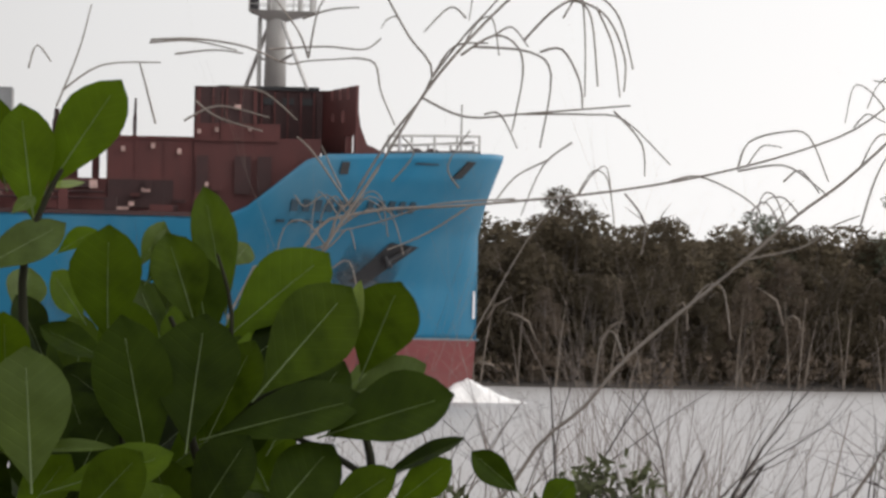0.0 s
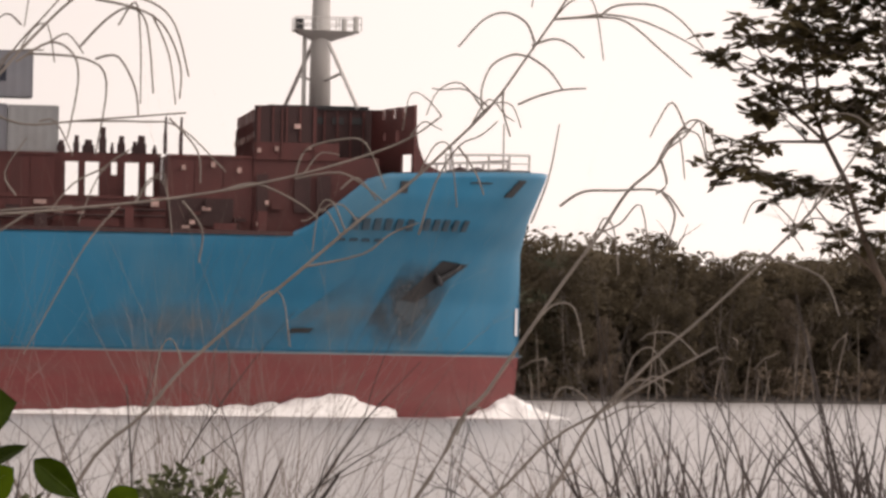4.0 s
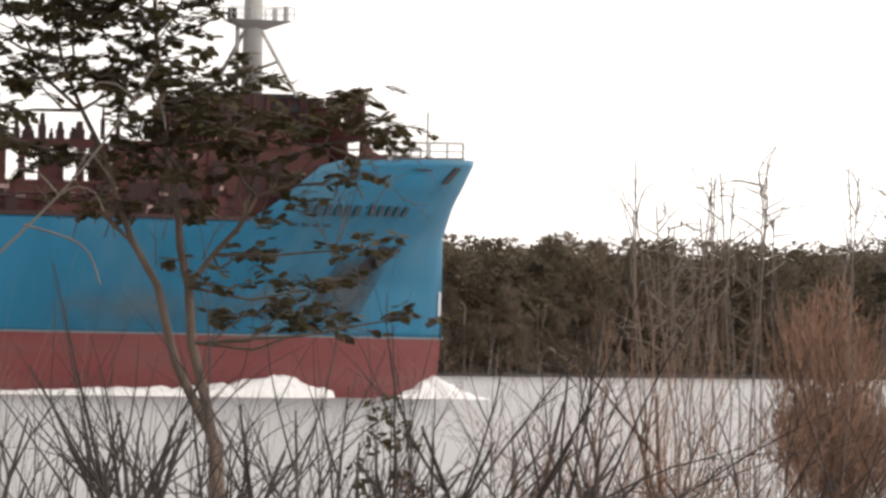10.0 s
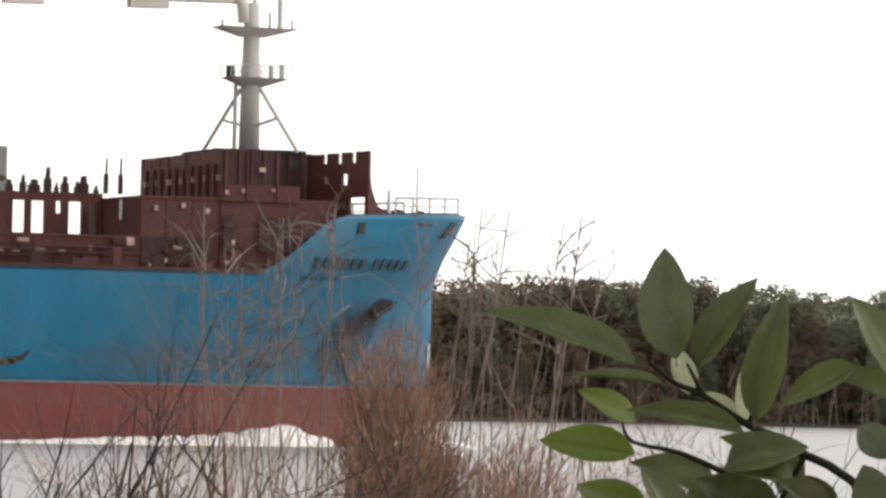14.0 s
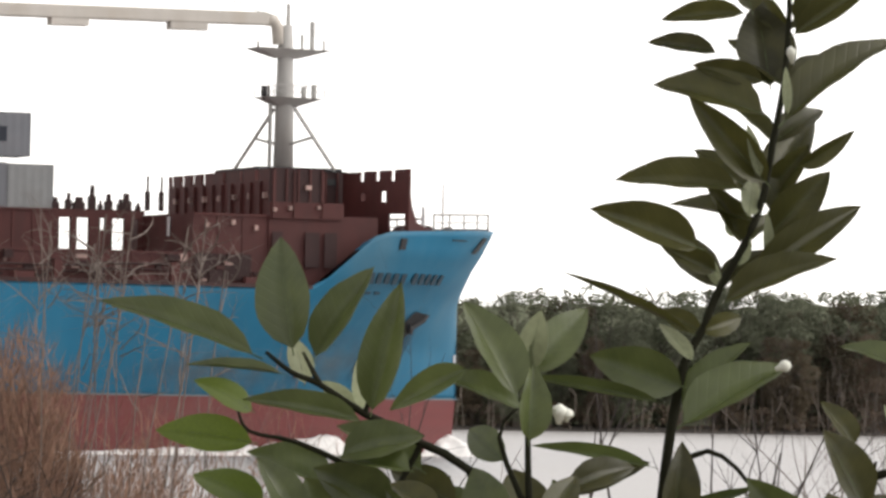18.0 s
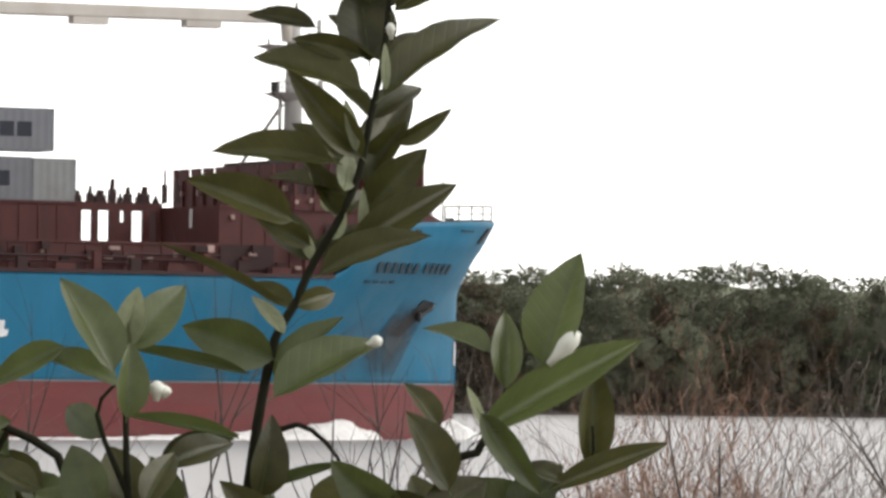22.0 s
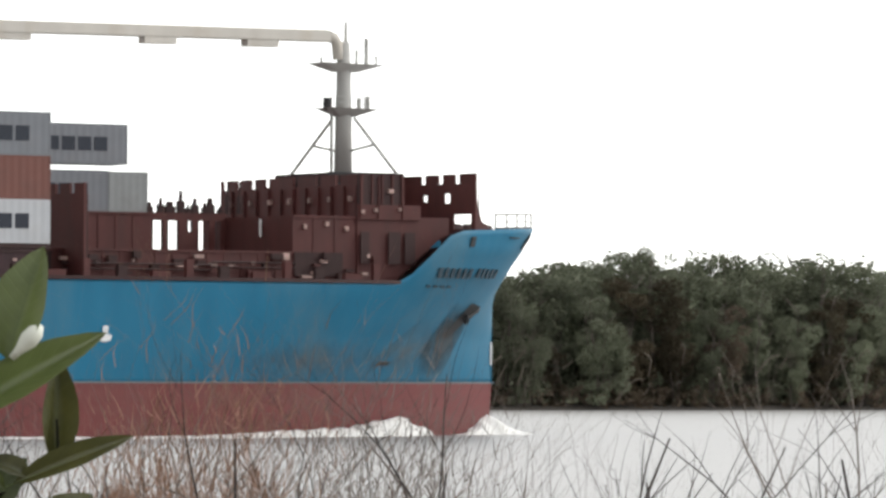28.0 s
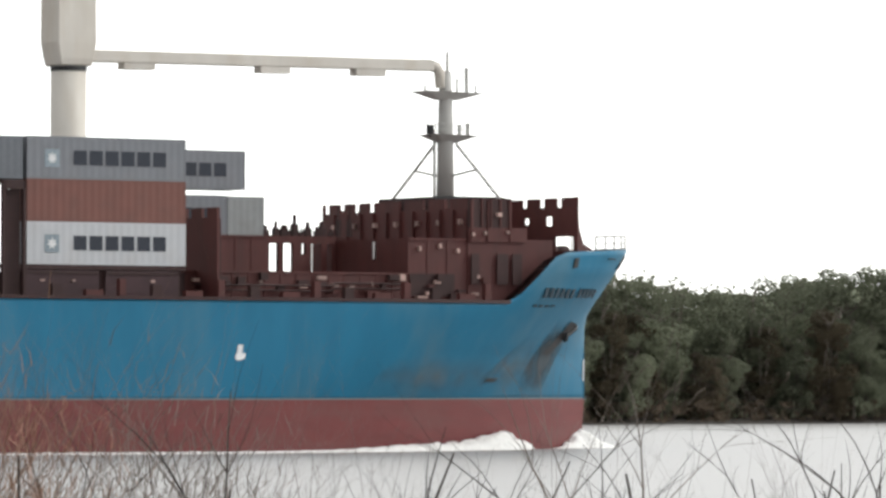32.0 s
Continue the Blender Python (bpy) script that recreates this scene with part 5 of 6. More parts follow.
def near_tree():
    d = 30.0
    root = tagged(new("riverside_tree"), "slender tree with sparse olive leaf clumps on the near bank", "tree")
    foot = spot(13.9, 0, d)
    foot.z = GROUND_Z
    root.matrix_basis = Matrix.Translation(foot) @ pose(0, 0, 0, 0, 0, -13.9)
    k = d * math.tan(radians(1))          # metres for a degree

    def at(u, v, w=0.0):
        return Vector((u * k, w, EYE_Z - GROUND_Z + v * k))

    left = [at(0.62, -3.6), at(0.45, -1.32), at(0.24, -0.97), at(0.0, -0.51), at(-0.11, -0.16), at(-0.22, 0.3), at(-0.49, 0.75), at(-0.64, 1.21), at(-0.79, 1.62), at(-1.03, 2.08), at(-1.22, 2.59), at(-1.34, 3.2)]
    right = [at(0.5, -3.6), at(0.39, -1.32), at(0.32, -0.85), at(0.17, -0.27), at(0.1, 0.3), at(0.03, 0.71), at(-0.03, 1.17), at(-0.13, 1.63), at(-0.22, 2.15), at(-0.27, 2.9), at(-0.33, 3.77), at(-0.36, 4.6)]
    for pts, r in ((left, 0.036), (right, 0.038)):
        pts = [p + Vector((rnd(-0.012, 0.012), rnd(-0.02, 0.02), 0)) for p in pts]
        part("trunk", Mesh().tube(pts, [r * (1 - 0.78 * (i / (len(pts) - 1)) ** 0.8) for i in range(len(pts))], 8, False), TRUNK, root, "pale brown forked trunk", smooth=True)
    side = [at(0.1, 0.3), at(0.35, 0.63), at(0.61, 0.92), at(0.78, 1.24), at(1.12, 1.36), at(1.46, 1.78), at(1.63, 2.18)]
    part("limb", Mesh().tube(side, [0.017, 0.015, 0.014, 0.012, 0.011, 0.009, 0.006], 6, False), TRUNK, root)
    for pts in ([at(0.61, 0.92), at(0.73, 1.33), at(0.77, 1.7)], [at(-0.49, 0.75), at(-0.84, 1.07), at(-1.11, 1.4)], [at(1.46, 1.78), at(1.81, 1.66), at(1.95, 1.84)], [at(-1.03, 2.08), at(-1.4, 2.4), at(-1.75, 3.05)]):
        part("limb", Mesh().tube(pts, [0.011, 0.009, 0.005], 6, False), TRUNK, root)
    # leaf clumps: across, up, half width, half height (degrees from the eye)
    clumps = [(-0.77, 3.59, 0.52, 0.2), (-1.35, 3.35, 0.35, 0.2), (-1.81, 3.13, 0.32, 0.14), (-2.04, 2.93, 0.17, 0.09), (-1.17, 3.0, 0.29, 0.29), (-1.39, 2.59, 0.35, 0.2), (-1.5, 2.36, 0.23, 0.09),
              (-0.77, 3.18, 0.35, 0.23), (-0.42, 3.42, 0.23, 0.35), (0.04, 3.37, 0.29, 0.23), (-0.18, 2.96, 0.29, 0.23), (-0.47, 2.61, 0.41, 0.23), (-0.9, 4.11, 0.64, 0.23), (-0.2, 4.06, 0.35, 0.29)]
    clumps += [(-0.75, 2.37, 0.46, 0.17), (-0.17, 2.32, 0.41, 0.23), (0.29, 2.28, 0.41, 0.29), (0.13, 1.98, 0.46, 0.17), (0.53, 1.87, 0.41, 0.2), (1.05, 1.94, 0.29, 0.13), (0.69, 2.51, 0.2, 0.14), (1.63, 2.13, 0.23, 0.17),
               (2.04, 1.84, 0.29, 0.2), (1.8, 2.24, 0.17, 0.12), (-2.02, 2.03, 0.2, 0.1), (-1.78, 1.77, 0.35, 0.1), (-1.02, 1.58, 0.35, 0.09), (-1.55, 1.69, 0.29, 0.07)]
    clumps += [(-0.45, 1.86, 0.29, 0.17), (-0.16, 1.57, 0.29, 0.12), (-1.36, 3.87, 0.35, 0.17), (-0.56, 4.52, 0.69, 0.23), (0.15, 3.95, 0.29, 0.17)]
    low = [(0.66, 0.65, 0.46, 0.1), (1.42, 0.32, 0.58, 0.13), (0.67, 0.01, 0.46, 0.1), (1.87, 0.73, 0.41, 0.1), (1.19, 0.14, 0.35, 0.08), (2.41, 0.05, 0.23, 0.07), (0.37, 0.35, 0.29, 0.08), (1.42, -0.09, 0.6, 0.08)]
    thin = [(-0.9, 1.25, 0.4, 0.15), (0.3, 1.5, 0.5, 0.22), (0.95, 1.45, 0.5, 0.2), (1.65, 1.5, 0.4, 0.2), (-0.3, 1.1, 0.5, 0.2), (0.7, 1.05, 0.6, 0.15)]
    bones = left[5:] + right[5:] + side[2:]
    stems = right[2:6] + side[:3]
    limbs, cr = Mesh(), Mesh()
    for set_, forks, dense in ((clumps, bones, 240.0), (low, stems, 125.0), (thin, bones, 60.0)):
        for u, v, ru, rv in set_:
            c = at(u, v, rnd(-0.3, 0.3))
            below = [f_ for f_ in forks if f_.z < c.z + 0.05] or forks
            a = min(below, key=lambda f_: (f_ - c).length)
            limbs.tube([a, (a + c) / 2 + Vector((rnd(-0.06, 0.06), 0, rnd(-0.1, 0.02))), c], [0.010, 0.008, 0.004], 5, False)
            for _ in range(int(4 + dense * ru * rv)):
                e = Vector((random.gauss(0, 0.55) * ru * k, rnd(-0.3, 0.3), random.gauss(0, 0.6) * rv * k))
                q = c + e
                if random.random() < 0.4:
                    limbs.tube([c + e * 0.15, c + e * 0.6 + Vector((0, 0, 0.02)), q], [0.005, 0.004, 0.003], 4, False)
                spray(cr, limbs, q, rnd(0.10, 0.20))
    # loose outer sprays and bare twigs
    for _ in range(45):
        u, v, ru, rv = random.choice(clumps)
        spray(cr, limbs, at(u + rnd(-1.7, 1.7) * ru, v + rnd(-1.5, 1.5) * rv, rnd(-0.3, 0.3)), rnd(0.06, 0.14))
    for _ in range(26):
        u, v = rnd(-1.5, 2.2), rnd(0.5, 1.3)
        branchy(limbs, at(u, v, rnd(-0.3, 0.3)), (rnd(-0.6, 0.6), rnd(-0.3, 0.3), 1), rnd(0.25, 0.5), 0.0045, 1, 0.8, 0.7, 4, 4)
    for _ in range(22):
        u, v = rnd(1.2, 2.4), rnd(1.1, 1.75)
        branchy(limbs, at(u, v, rnd(-0.3, 0.3)), (rnd(-0.8, 0.8), rnd(-0.3, 0.3), rnd(-0.5, 0.8)), rnd(0.15, 0.3), 0.003, 1, 1.0, 0.8, 4, 4)
    part("limb", limbs, BARK, root)
    part("crown", cr, TREE_LEAF, root, "dark clumps of small dull brown-olive leaves")


random.seed(41)
near_tree()


# ---- long arching dry twigs close by ----
def chain(root, d, points, r0, r1, name):
    """A smooth thin rod through (bearing, slope) points d metres off; a stem starts at its root's foot."""
    pts = [spot(u, v, d) - root.location for u, v in points]
    if name == "stem":
        pts = [pts[0] * 0.0] + pts
    fine = []
    for i in range(len(pts) - 1):
        a, b_, c_, e = pts[max(0, i - 1)], pts[i], pts[i + 1], pts[min(len(pts) - 1, i + 2)]
        for f in (0, 0.25, 0.5, 0.75):
            fine.append(0.5 * (2 * b_ + (c_ - a) * f + (2 * a - 5 * b_ + 4 * c_ - e) * f * f + (3 * b_ - a - 3 * c_ + e) * f ** 3))
    fine.append(pts[-1])
    n = len(fine) - 1
    part(name, Mesh().tube(fine, [r0 + (r1 - r0) * i / n for i in range(n + 1)], 6, False), TWIG_GREY, root)


def sprigs(root, d, chains, thick):
    """More fine twigs on a branch."""
    for points in chains:
        chain(root, d, points, thick, thick * 0.6, "twig")


def arching(d, path, arcs, thick=0.0026):
    """A long thin branch through (bearing, slope) points, rising from the ground; arcs: drooping side twigs as chains of such points."""
    du, dv = path[1][0] - path[0][0], path[1][1] - path[0][1]
    path = [(path[0][0] - du * 1.6, path[0][1] - dv * 1.6 - 1.5)] + path
    root = tagged(new("dry_branch"), "long thin leafless branch with drooping twigs", "branch", "arching dry branches")
    root.location = (*spot(path[0][0], 0, d).to_2d(), GROUND_Z)
    chain(root, d, path, thick, thick * 0.5, "stem")
    for a_ in arcs:
        chain(root, d, a_, thick * 0.62, thick * 0.4, "twig")
    for k in range(len(path)):
        i = random.randint(2, len(path) - 1)
        f = rnd(0, 1)
        u, v = (path[i - 1][0] * (1 - f) + path[i][0] * f, path[i - 1][1] * (1 - f) + path[i][1] * f)
        s, w_ = random.choice([-1, 1]), rnd(0.25, 0.6)
        chain(root, d, [(u, v), (u + s * w_ * 0.4, v + rnd(0.1, 0.3)), (u + s * w_ * 0.8, v + rnd(0.05, 0.3)), (u + s * w_, v + rnd(-0.35, 0.2))], thick * 0.45, thick * 0.3, "twig")
    return root


random.seed(51)
bending = []
bending.append(arching(7, [(5.44, -1.62), (6.15, -0.83), (6.63, -0.27), (7.6, 0.56), (8.28, 1.16), (8.74, 1.51), (9.19, 1.93), (9.65, 2.4), (9.98, 2.87), (10.26, 3.28), (10.54, 3.74)],
        [[(10.07, 3.04), (9.98, 3.24), (9.77, 3.34), (9.54, 3.26), (9.29, 2.98)],
         [(9.98, 2.9), (9.84, 2.91), (9.64, 2.8), (9.54, 2.57), (9.54, 2.37)],
         [(10.01, 2.9), (10.22, 2.76), (10.37, 2.56)],
         [(10.04, 3.01), (10.27, 3.08), (10.44, 3.02), (10.58, 2.89)],
         [(9.91, 2.4), (10.11, 2.49), (10.37, 2.56), (10.61, 2.58)],
         [(9.76, 2.55), (9.76, 2.34), (9.84, 2.07)],
         [(10.26, 3.28), (10.73, 3.31), (11.02, 3.26), (11.37, 2.98), (11.69, 2.71)]], 0.0026))
sprigs(bending[-1], 7, [[(10.26, 3.28), (10.55, 3.31), (10.78, 3.34), (11.13, 3.29), (11.48, 3.15), (11.83, 2.96)],
         [(10.73, 3.31), (10.9, 3.43), (11.3, 3.44), (11.59, 3.27), (11.8, 3.01)]], 0.0016)
sprigs(bending[-1], 7, [[(8.92, 1.05), (9.08, 1.58), (9.31, 1.96), (9.54, 2.08), (9.71, 2.23)],
         [(7.77, 0.7), (8.35, 0.84), (8.63, 1.05), (8.92, 1.17)],
         [(9.31, 1.96), (9.49, 1.7), (9.58, 1.47)],
         [(10.07, 1.19), (10.24, 1.66), (10.34, 2.21)]], 0.0014)
bending.append(arching(7, [(9.25, -1.14), (9.65, -0.55), (10.04, 0.04), (10.43, 0.62), (10.77, 1.09), (11.05, 1.53), (11.33, 1.79), (11.56, 2.15), (11.67, 2.18)],
        [[(10.36, 1.37), (10.59, 1.52), (10.93, 1.54), (11.4, 1.54), (11.63, 1.28)],
         [(11.4, 1.54), (11.54, 1.31), (11.46, 0.99)],
         [(11.39, 1.85), (11.45, 1.62), (11.34, 1.51)]], 0.003))
bending.append(arching(6, [(2.9, -0.29), (3.4, 0.65), (3.96, 1.53), (4.41, 2.29), (4.74, 2.73), (5.14, 3.17), (5.42, 3.42), (5.83, 3.65)],
        [[(5.42, 3.41), (5.77, 3.45), (6.18, 3.37), (6.42, 3.14), (6.57, 2.62)],
         [(5.6, 3.39), (6.01, 3.31), (6.3, 3.14), (6.48, 2.74), (6.48, 2.39)],
         [(5.44, 2.89), (5.72, 3.19), (5.95, 3.31), (6.13, 3.14), (6.21, 2.44)],
         [(4.8, 2.73), (5.14, 2.94), (5.38, 2.83), (5.44, 2.54), (5.34, 1.96)],
         [(5.61, 2.78), (5.84, 2.81), (6.02, 2.5), (6.06, 2.21)],
         [(4.92, 2.82), (5.5, 2.78), (5.73, 2.55), (5.63, 1.8)],
         [(4.41, 2.29), (4.87, 2.1), (5.51, 2.15), (6.55, 2.25)]], 0.0023))
sprigs(bending[-1], 6, [[(5.45, 2.14), (6.09, 2.15), (6.49, 2.1), (6.97, 1.65)],
         [(5.05, 2.13), (5.22, 2.13), (5.4, 1.79)],
         [(6.38, 2.19), (6.67, 1.87), (6.71, 1.53)],
         [(5.84, 3.13), (6.01, 3.37), (6.07, 2.96), (6.08, 2.33)],
         [(6.18, 3.25), (6.36, 2.85), (6.44, 2.33)],
         [(5.14, 2.94), (5.32, 3.03), (5.49, 2.83)],
         [(4.85, 3.11), (4.68, 3.22), (4.42, 2.96)]], 0.0012)
bending.append(arching(6, [(3.5, 0.83), (3.72, 1.24), (4.06, 1.82), (4.51, 2.5), (4.26, 2.92), (4.03, 3.32), (3.9, 3.61)],
        [[(2.83, 2.75), (3.4, 2.79), (3.81, 2.77), (3.98, 2.89)],
         [(3.69, 2.68), (3.92, 2.63), (3.99, 2.34), (4.14, 2.0)],
         [(4.51, 2.5), (4.73, 2.82), (5.08, 2.86)],
         [(4.51, 2.5), (4.84, 2.94), (5.1, 3.23), (5.35, 3.53)]], 0.0019))
sprigs(bending[-1], 6, [[(1.62, 2.82), (2.08, 2.84), (2.6, 2.77), (3.01, 2.61), (3.24, 2.64), (3.76, 2.68)],
         [(3.24, 2.67), (3.12, 2.96), (2.82, 3.35)],
         [(3.17, 3.07), (3.46, 3.17), (3.75, 3.2)],
         [(1.98, 2.0), (2.33, 2.16), (2.85, 2.05)],
         [(2.09, 2.21), (2.33, 2.04), (2.79, 1.91)],
         [(2.44, 2.36), (2.79, 2.31), (3.14, 2.03)],
         [(3.71, 1.15), (3.32, 1.69), (3.14, 1.86)],
         [(3.24, 2.67), (3.34, 3.19), (3.57, 3.49)]], 0.0013)
sprigs(bending[-1], 6, [[(0.67, 2.11), (0.89, 2.69), (1.01, 3.17)],
         [(1.61, 2.79), (2.05, 2.82), (2.51, 2.73)],
         [(0.73, 2.28), (1.13, 2.55), (1.73, 2.59)],
         [(1.69, 1.96), (1.53, 2.53), (1.5, 2.58)],
         [(1.87, 2.68), (2.28, 2.73), (2.57, 2.7)],
         [(0.38, 2.5), (0.46, 2.74), (0.61, 2.57)]], 0.0012)
bending.append(arching(6.5, [(3.22, 0.7), (3.79, 1.09), (4.95, 1.2), (6.45, 1.38), (7.66, 1.63), (8.69, 1.97), (9.15, 2.27)],
        [[(7.66, 1.63), (7.77, 1.9), (8.12, 2.01), (8.38, 1.97), (8.59, 1.51)],
         [(7.66, 1.6), (8.12, 1.67), (8.42, 1.5), (8.59, 1.36)],
         [(8.13, 1.5), (8.3, 1.62), (8.5, 1.39)],
         [(6.97, 1.48), (7.26, 1.54), (7.67, 1.37), (7.9, 1.2)],
         [(6.51, 1.35), (6.72, 1.06), (6.69, 0.72)],
         [(4.95, 1.2), (4.49, 0.9), (4.09, 0.72)],
         [(5.87, 1.28), (5.53, 0.87), (4.92, -0.25)]], 0.0021))
sprigs(bending[-1], 6.5, [[(5.39, 1.27), (4.58, 1.2), (4.01, 1.01), (3.55, 0.89)],
         [(3.6, 1.35), (3.39, 1.78)],
         [(4.12, 1.42), (4.34, 1.71), (4.22, 1.88)],
         [(4.81, 1.37), (4.69, 1.6), (4.91, 1.96)],
         [(5.73, 1.68), (5.39, 1.5), (5.16, 1.21)],
         [(5.96, 1.86), (5.67, 1.62), (5.45, 1.1)]], 0.0012)
arching(7, [(10.31, -1.35), (10.98, -0.41), (11.78, 0.33), (12.63, 1.18), (13.2, 1.9), (13.62, 2.58)], [[(12.3, 0.9), (12.9, 0.7), (13.1, 0.3)]], 0.0026)
arching(7, [(9.75, -1.47), (10.83, -0.64), (11.85, -0.04)], [], 0.0026)


# ---- leafy shrubs right before the eye ----
def leaf_shape(length, width, fold, curl, point=1.0, ripple=0.0, bias=0.85):
    """A leaf blade along +x with a fold at its midrib; about 60 faces."""
    me = Mesh()
    n, c = 10, 3
    for i in range(n + 1):
        f = i / n
        half = width / 2 * (math.sin(math.pi * min(1, f ** bias)) ** 0.75) * (1 - 0.25 * point * f) / 0.9
        x = length * f
        zc = -curl * length * f * f
        for j in range(-c, c + 1):
            s = j / c
            me.v.append((x, half * s, zc + fold * abs(half * s) + ripple * width * math.sin(f * 17 + j) * abs(s) - 0.12 * abs(half) * s * s))
    k = 2 * c + 1
    for i in range(n):
        for j in range(2 * c):
            a = i * k + j
            me.f.append((a, a + k, a + k + 1, a + 1))
    return me


def rib_shape(length, curl, r):
    me = Mesh()
    me.tube([(length * f, 0, -curl * length * f * f + 0.0003) for f in (-0.06, 0.1, 0.35, 0.6, 0.85)], [r, r * 0.9, r * 0.7, r * 0.5, r * 0.3], 5, False)
    return me


def blades(material, count, point, ripple, wide, bias=0.85, cup=0.0):
    out = []
    for i in range(count):
        fold, curl = rnd(0.15, 0.4) + cup, rnd(-0.05, 0.22) + 0.2 * cup
        out.append((leaf_shape(1, wide * rnd(0.92, 1.08), fold, curl, point, ripple, bias).data("leaf", material, True), rib_shape(1, curl, 0.007).data("midrib", RIB, True)))
    return out


def rounded(pts):
    """The same line with eased bends."""
    out = [pts[0]]
    for i in range(len(pts) - 1):
        p0, p1, p2, p3 = pts[max(i - 1, 0)], pts[i], pts[i + 1], pts[min(i + 2, len(pts) - 1)]
        if (p2 - p1).length > 0.3:
            out.append(p2)
            continue
        if (p1 - p0).length > 0.3:
            p0 = p1 + (p0 - p1).normalized() * (p2 - p1).length
        for f in (0.33, 0.67, 1.0):
            out.append(((p1 * 2) + (p2 - p0) * f + (p0 * 2 - p1 * 5 + p2 * 4 - p3) * f * f + (p1 * 3 - p0 - p2 * 3 + p3) * f ** 3) * 0.5)
    return out


def shrub(bearing, slope, d, unit, label, stems, leaves, kinds, stem_r, stem_mat, buds=(), off=0.0, deep=0.006):
    """Stems and leaves; u right, v up as seen from the eye, in units of `unit` metres at d; a leaf's last number: how far behind the stem it starts (cm)."""
    root = tagged(new("leafy_shrub"), label, "shrub")
    a = radians(bearing)
    right, up, back = Vector((math.cos(a), -math.sin(a), 0)), Vector((0, 0, 1)), Vector((math.sin(a), math.cos(a), 0))
    root.location = spot(bearing, slope, d)
    ray = root.location - Vector((0, 0, EYE_Z))

    def at(u, v, w=0.0):
        w += off
        return (right * (u * unit) + up * (v * unit)) * (1 + w / d) + ray * (w / d)

    for st in stems:
        me = Mesh()
        pts = [at(u, v) for u, v in st]
        if st[0][1] < -4000:
            pts[0].z = GROUND_Z - root.location.z
        if len(pts) > 2:
            pts = rounded(pts)
        n = len(pts)
        r0 = stem_r if st[0][1] < -4000 else stem_r * 0.6
        me.tube(pts, [r0 * (1 - 0.65 * i / (n - 1)) for i in range(n)], 7, False)
        part("stem", me, stem_mat, root, smooth=True)
    for u0, v0, u1, v1, w_, kind, depth in leaves:
        w0 = depth * 0.01 + rnd(-deep, deep)
        p, q = at(u0, v0, w0), at(u1, v1, w0 + rnd(-0.012, 0.02))
        x = q - p
        ln = x.length
        x.normalize()
        side = x.cross(back).normalized()
        face = -back + up * rnd(0.2, 1.1) + side * rnd(-0.55, 0.55)
        z = (face - x * face.dot(x)).normalized()
        y = z.cross(x)
        blade, rib = random.choice(kinds[kind])
        sy = w_ * unit / (ln * 0.46)
        m4 = Matrix((x * ln, y * ln * sy, z * ln * min(1.0, sy + 0.3))).transposed().to_4x4()
        m4.translation = p
        lf = part("leaf", blade, None, root, m=m4)
        part("midrib", rib, None, lf)
    for u, v, u1, v1, r in buds:
        me = Mesh()
        p, q = at(u, v, -0.022), at(u1, v1, -0.024)
        me.tube([p.lerp(q, f) for f in (0, 0.25, 0.55, 0.8, 1)], [r * unit * g for g in (0.35, 0.5, 1.0, 0.9, 0.3)], 8)
        part("bud", me, BUD, root, "white flower bud", smooth=True)
    return root


random.seed(61)
KIND = {"a": blades(LEAF_A, 6, -0.2, 0.012, 0.46, 1.45), "d": blades(LEAF_SHADED, 5, -0.2, 0.012, 0.46, 1.4), "l": blades(LEAF_SHEEN, 4, -0.1, 0.012, 0.46, 1.35),
        "b": blades(LEAF_B, 6, 0.7, 0.02, 0.46, cup=0.5), "o": blades(LEAF_O, 6, 0.6, 0.02, 0.46, cup=0.42), "y": blades(LEAF_Y, 3, 0.3, 0.01, 0.46), "p": blades(LEAF_BACKLIT, 3, 0.4, 0.01, 0.46)}
random.seed(62)
# broad glossy leaves in rosettes: foot, tip, width, kind (d shaded, l sheen), depth
A_LEAVES = [
    (82, -350, 205, -150, 112, "a", 2), (59, -410, 29, -196, 98, "a", 1), (8, -347, -36, -183, 90, "a", 3), (-39, -497, 116, -404, 84, "l", -2), (19, -394, 60, -365, 30, "l", 0),
    (87, -345, 149, -333, 20, "y", 1), (195, -622, 183, -411, 118, "a", 0), (402, -568, 357, -337, 80, "a", 2), (347, -584, 298, -422, 92, "a", 1), (402, -608, 581, -442, 112, "a", 0),
    (460, -707, 623, -511, 128, "a", -2), (608, -624, 641, -499, 42, "y", 0), (644, -668, 709, -499, 116, "a", 1), (581, -776, 809, -694, 118, "d", -3)]
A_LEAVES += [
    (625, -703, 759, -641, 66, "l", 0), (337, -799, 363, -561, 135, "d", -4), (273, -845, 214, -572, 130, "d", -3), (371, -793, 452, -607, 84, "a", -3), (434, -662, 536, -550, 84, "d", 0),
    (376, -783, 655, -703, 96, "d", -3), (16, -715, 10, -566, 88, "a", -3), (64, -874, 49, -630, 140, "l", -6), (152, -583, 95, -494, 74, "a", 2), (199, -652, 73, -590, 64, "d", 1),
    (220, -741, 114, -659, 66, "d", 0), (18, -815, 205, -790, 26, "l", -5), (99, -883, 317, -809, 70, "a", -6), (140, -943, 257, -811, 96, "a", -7)]
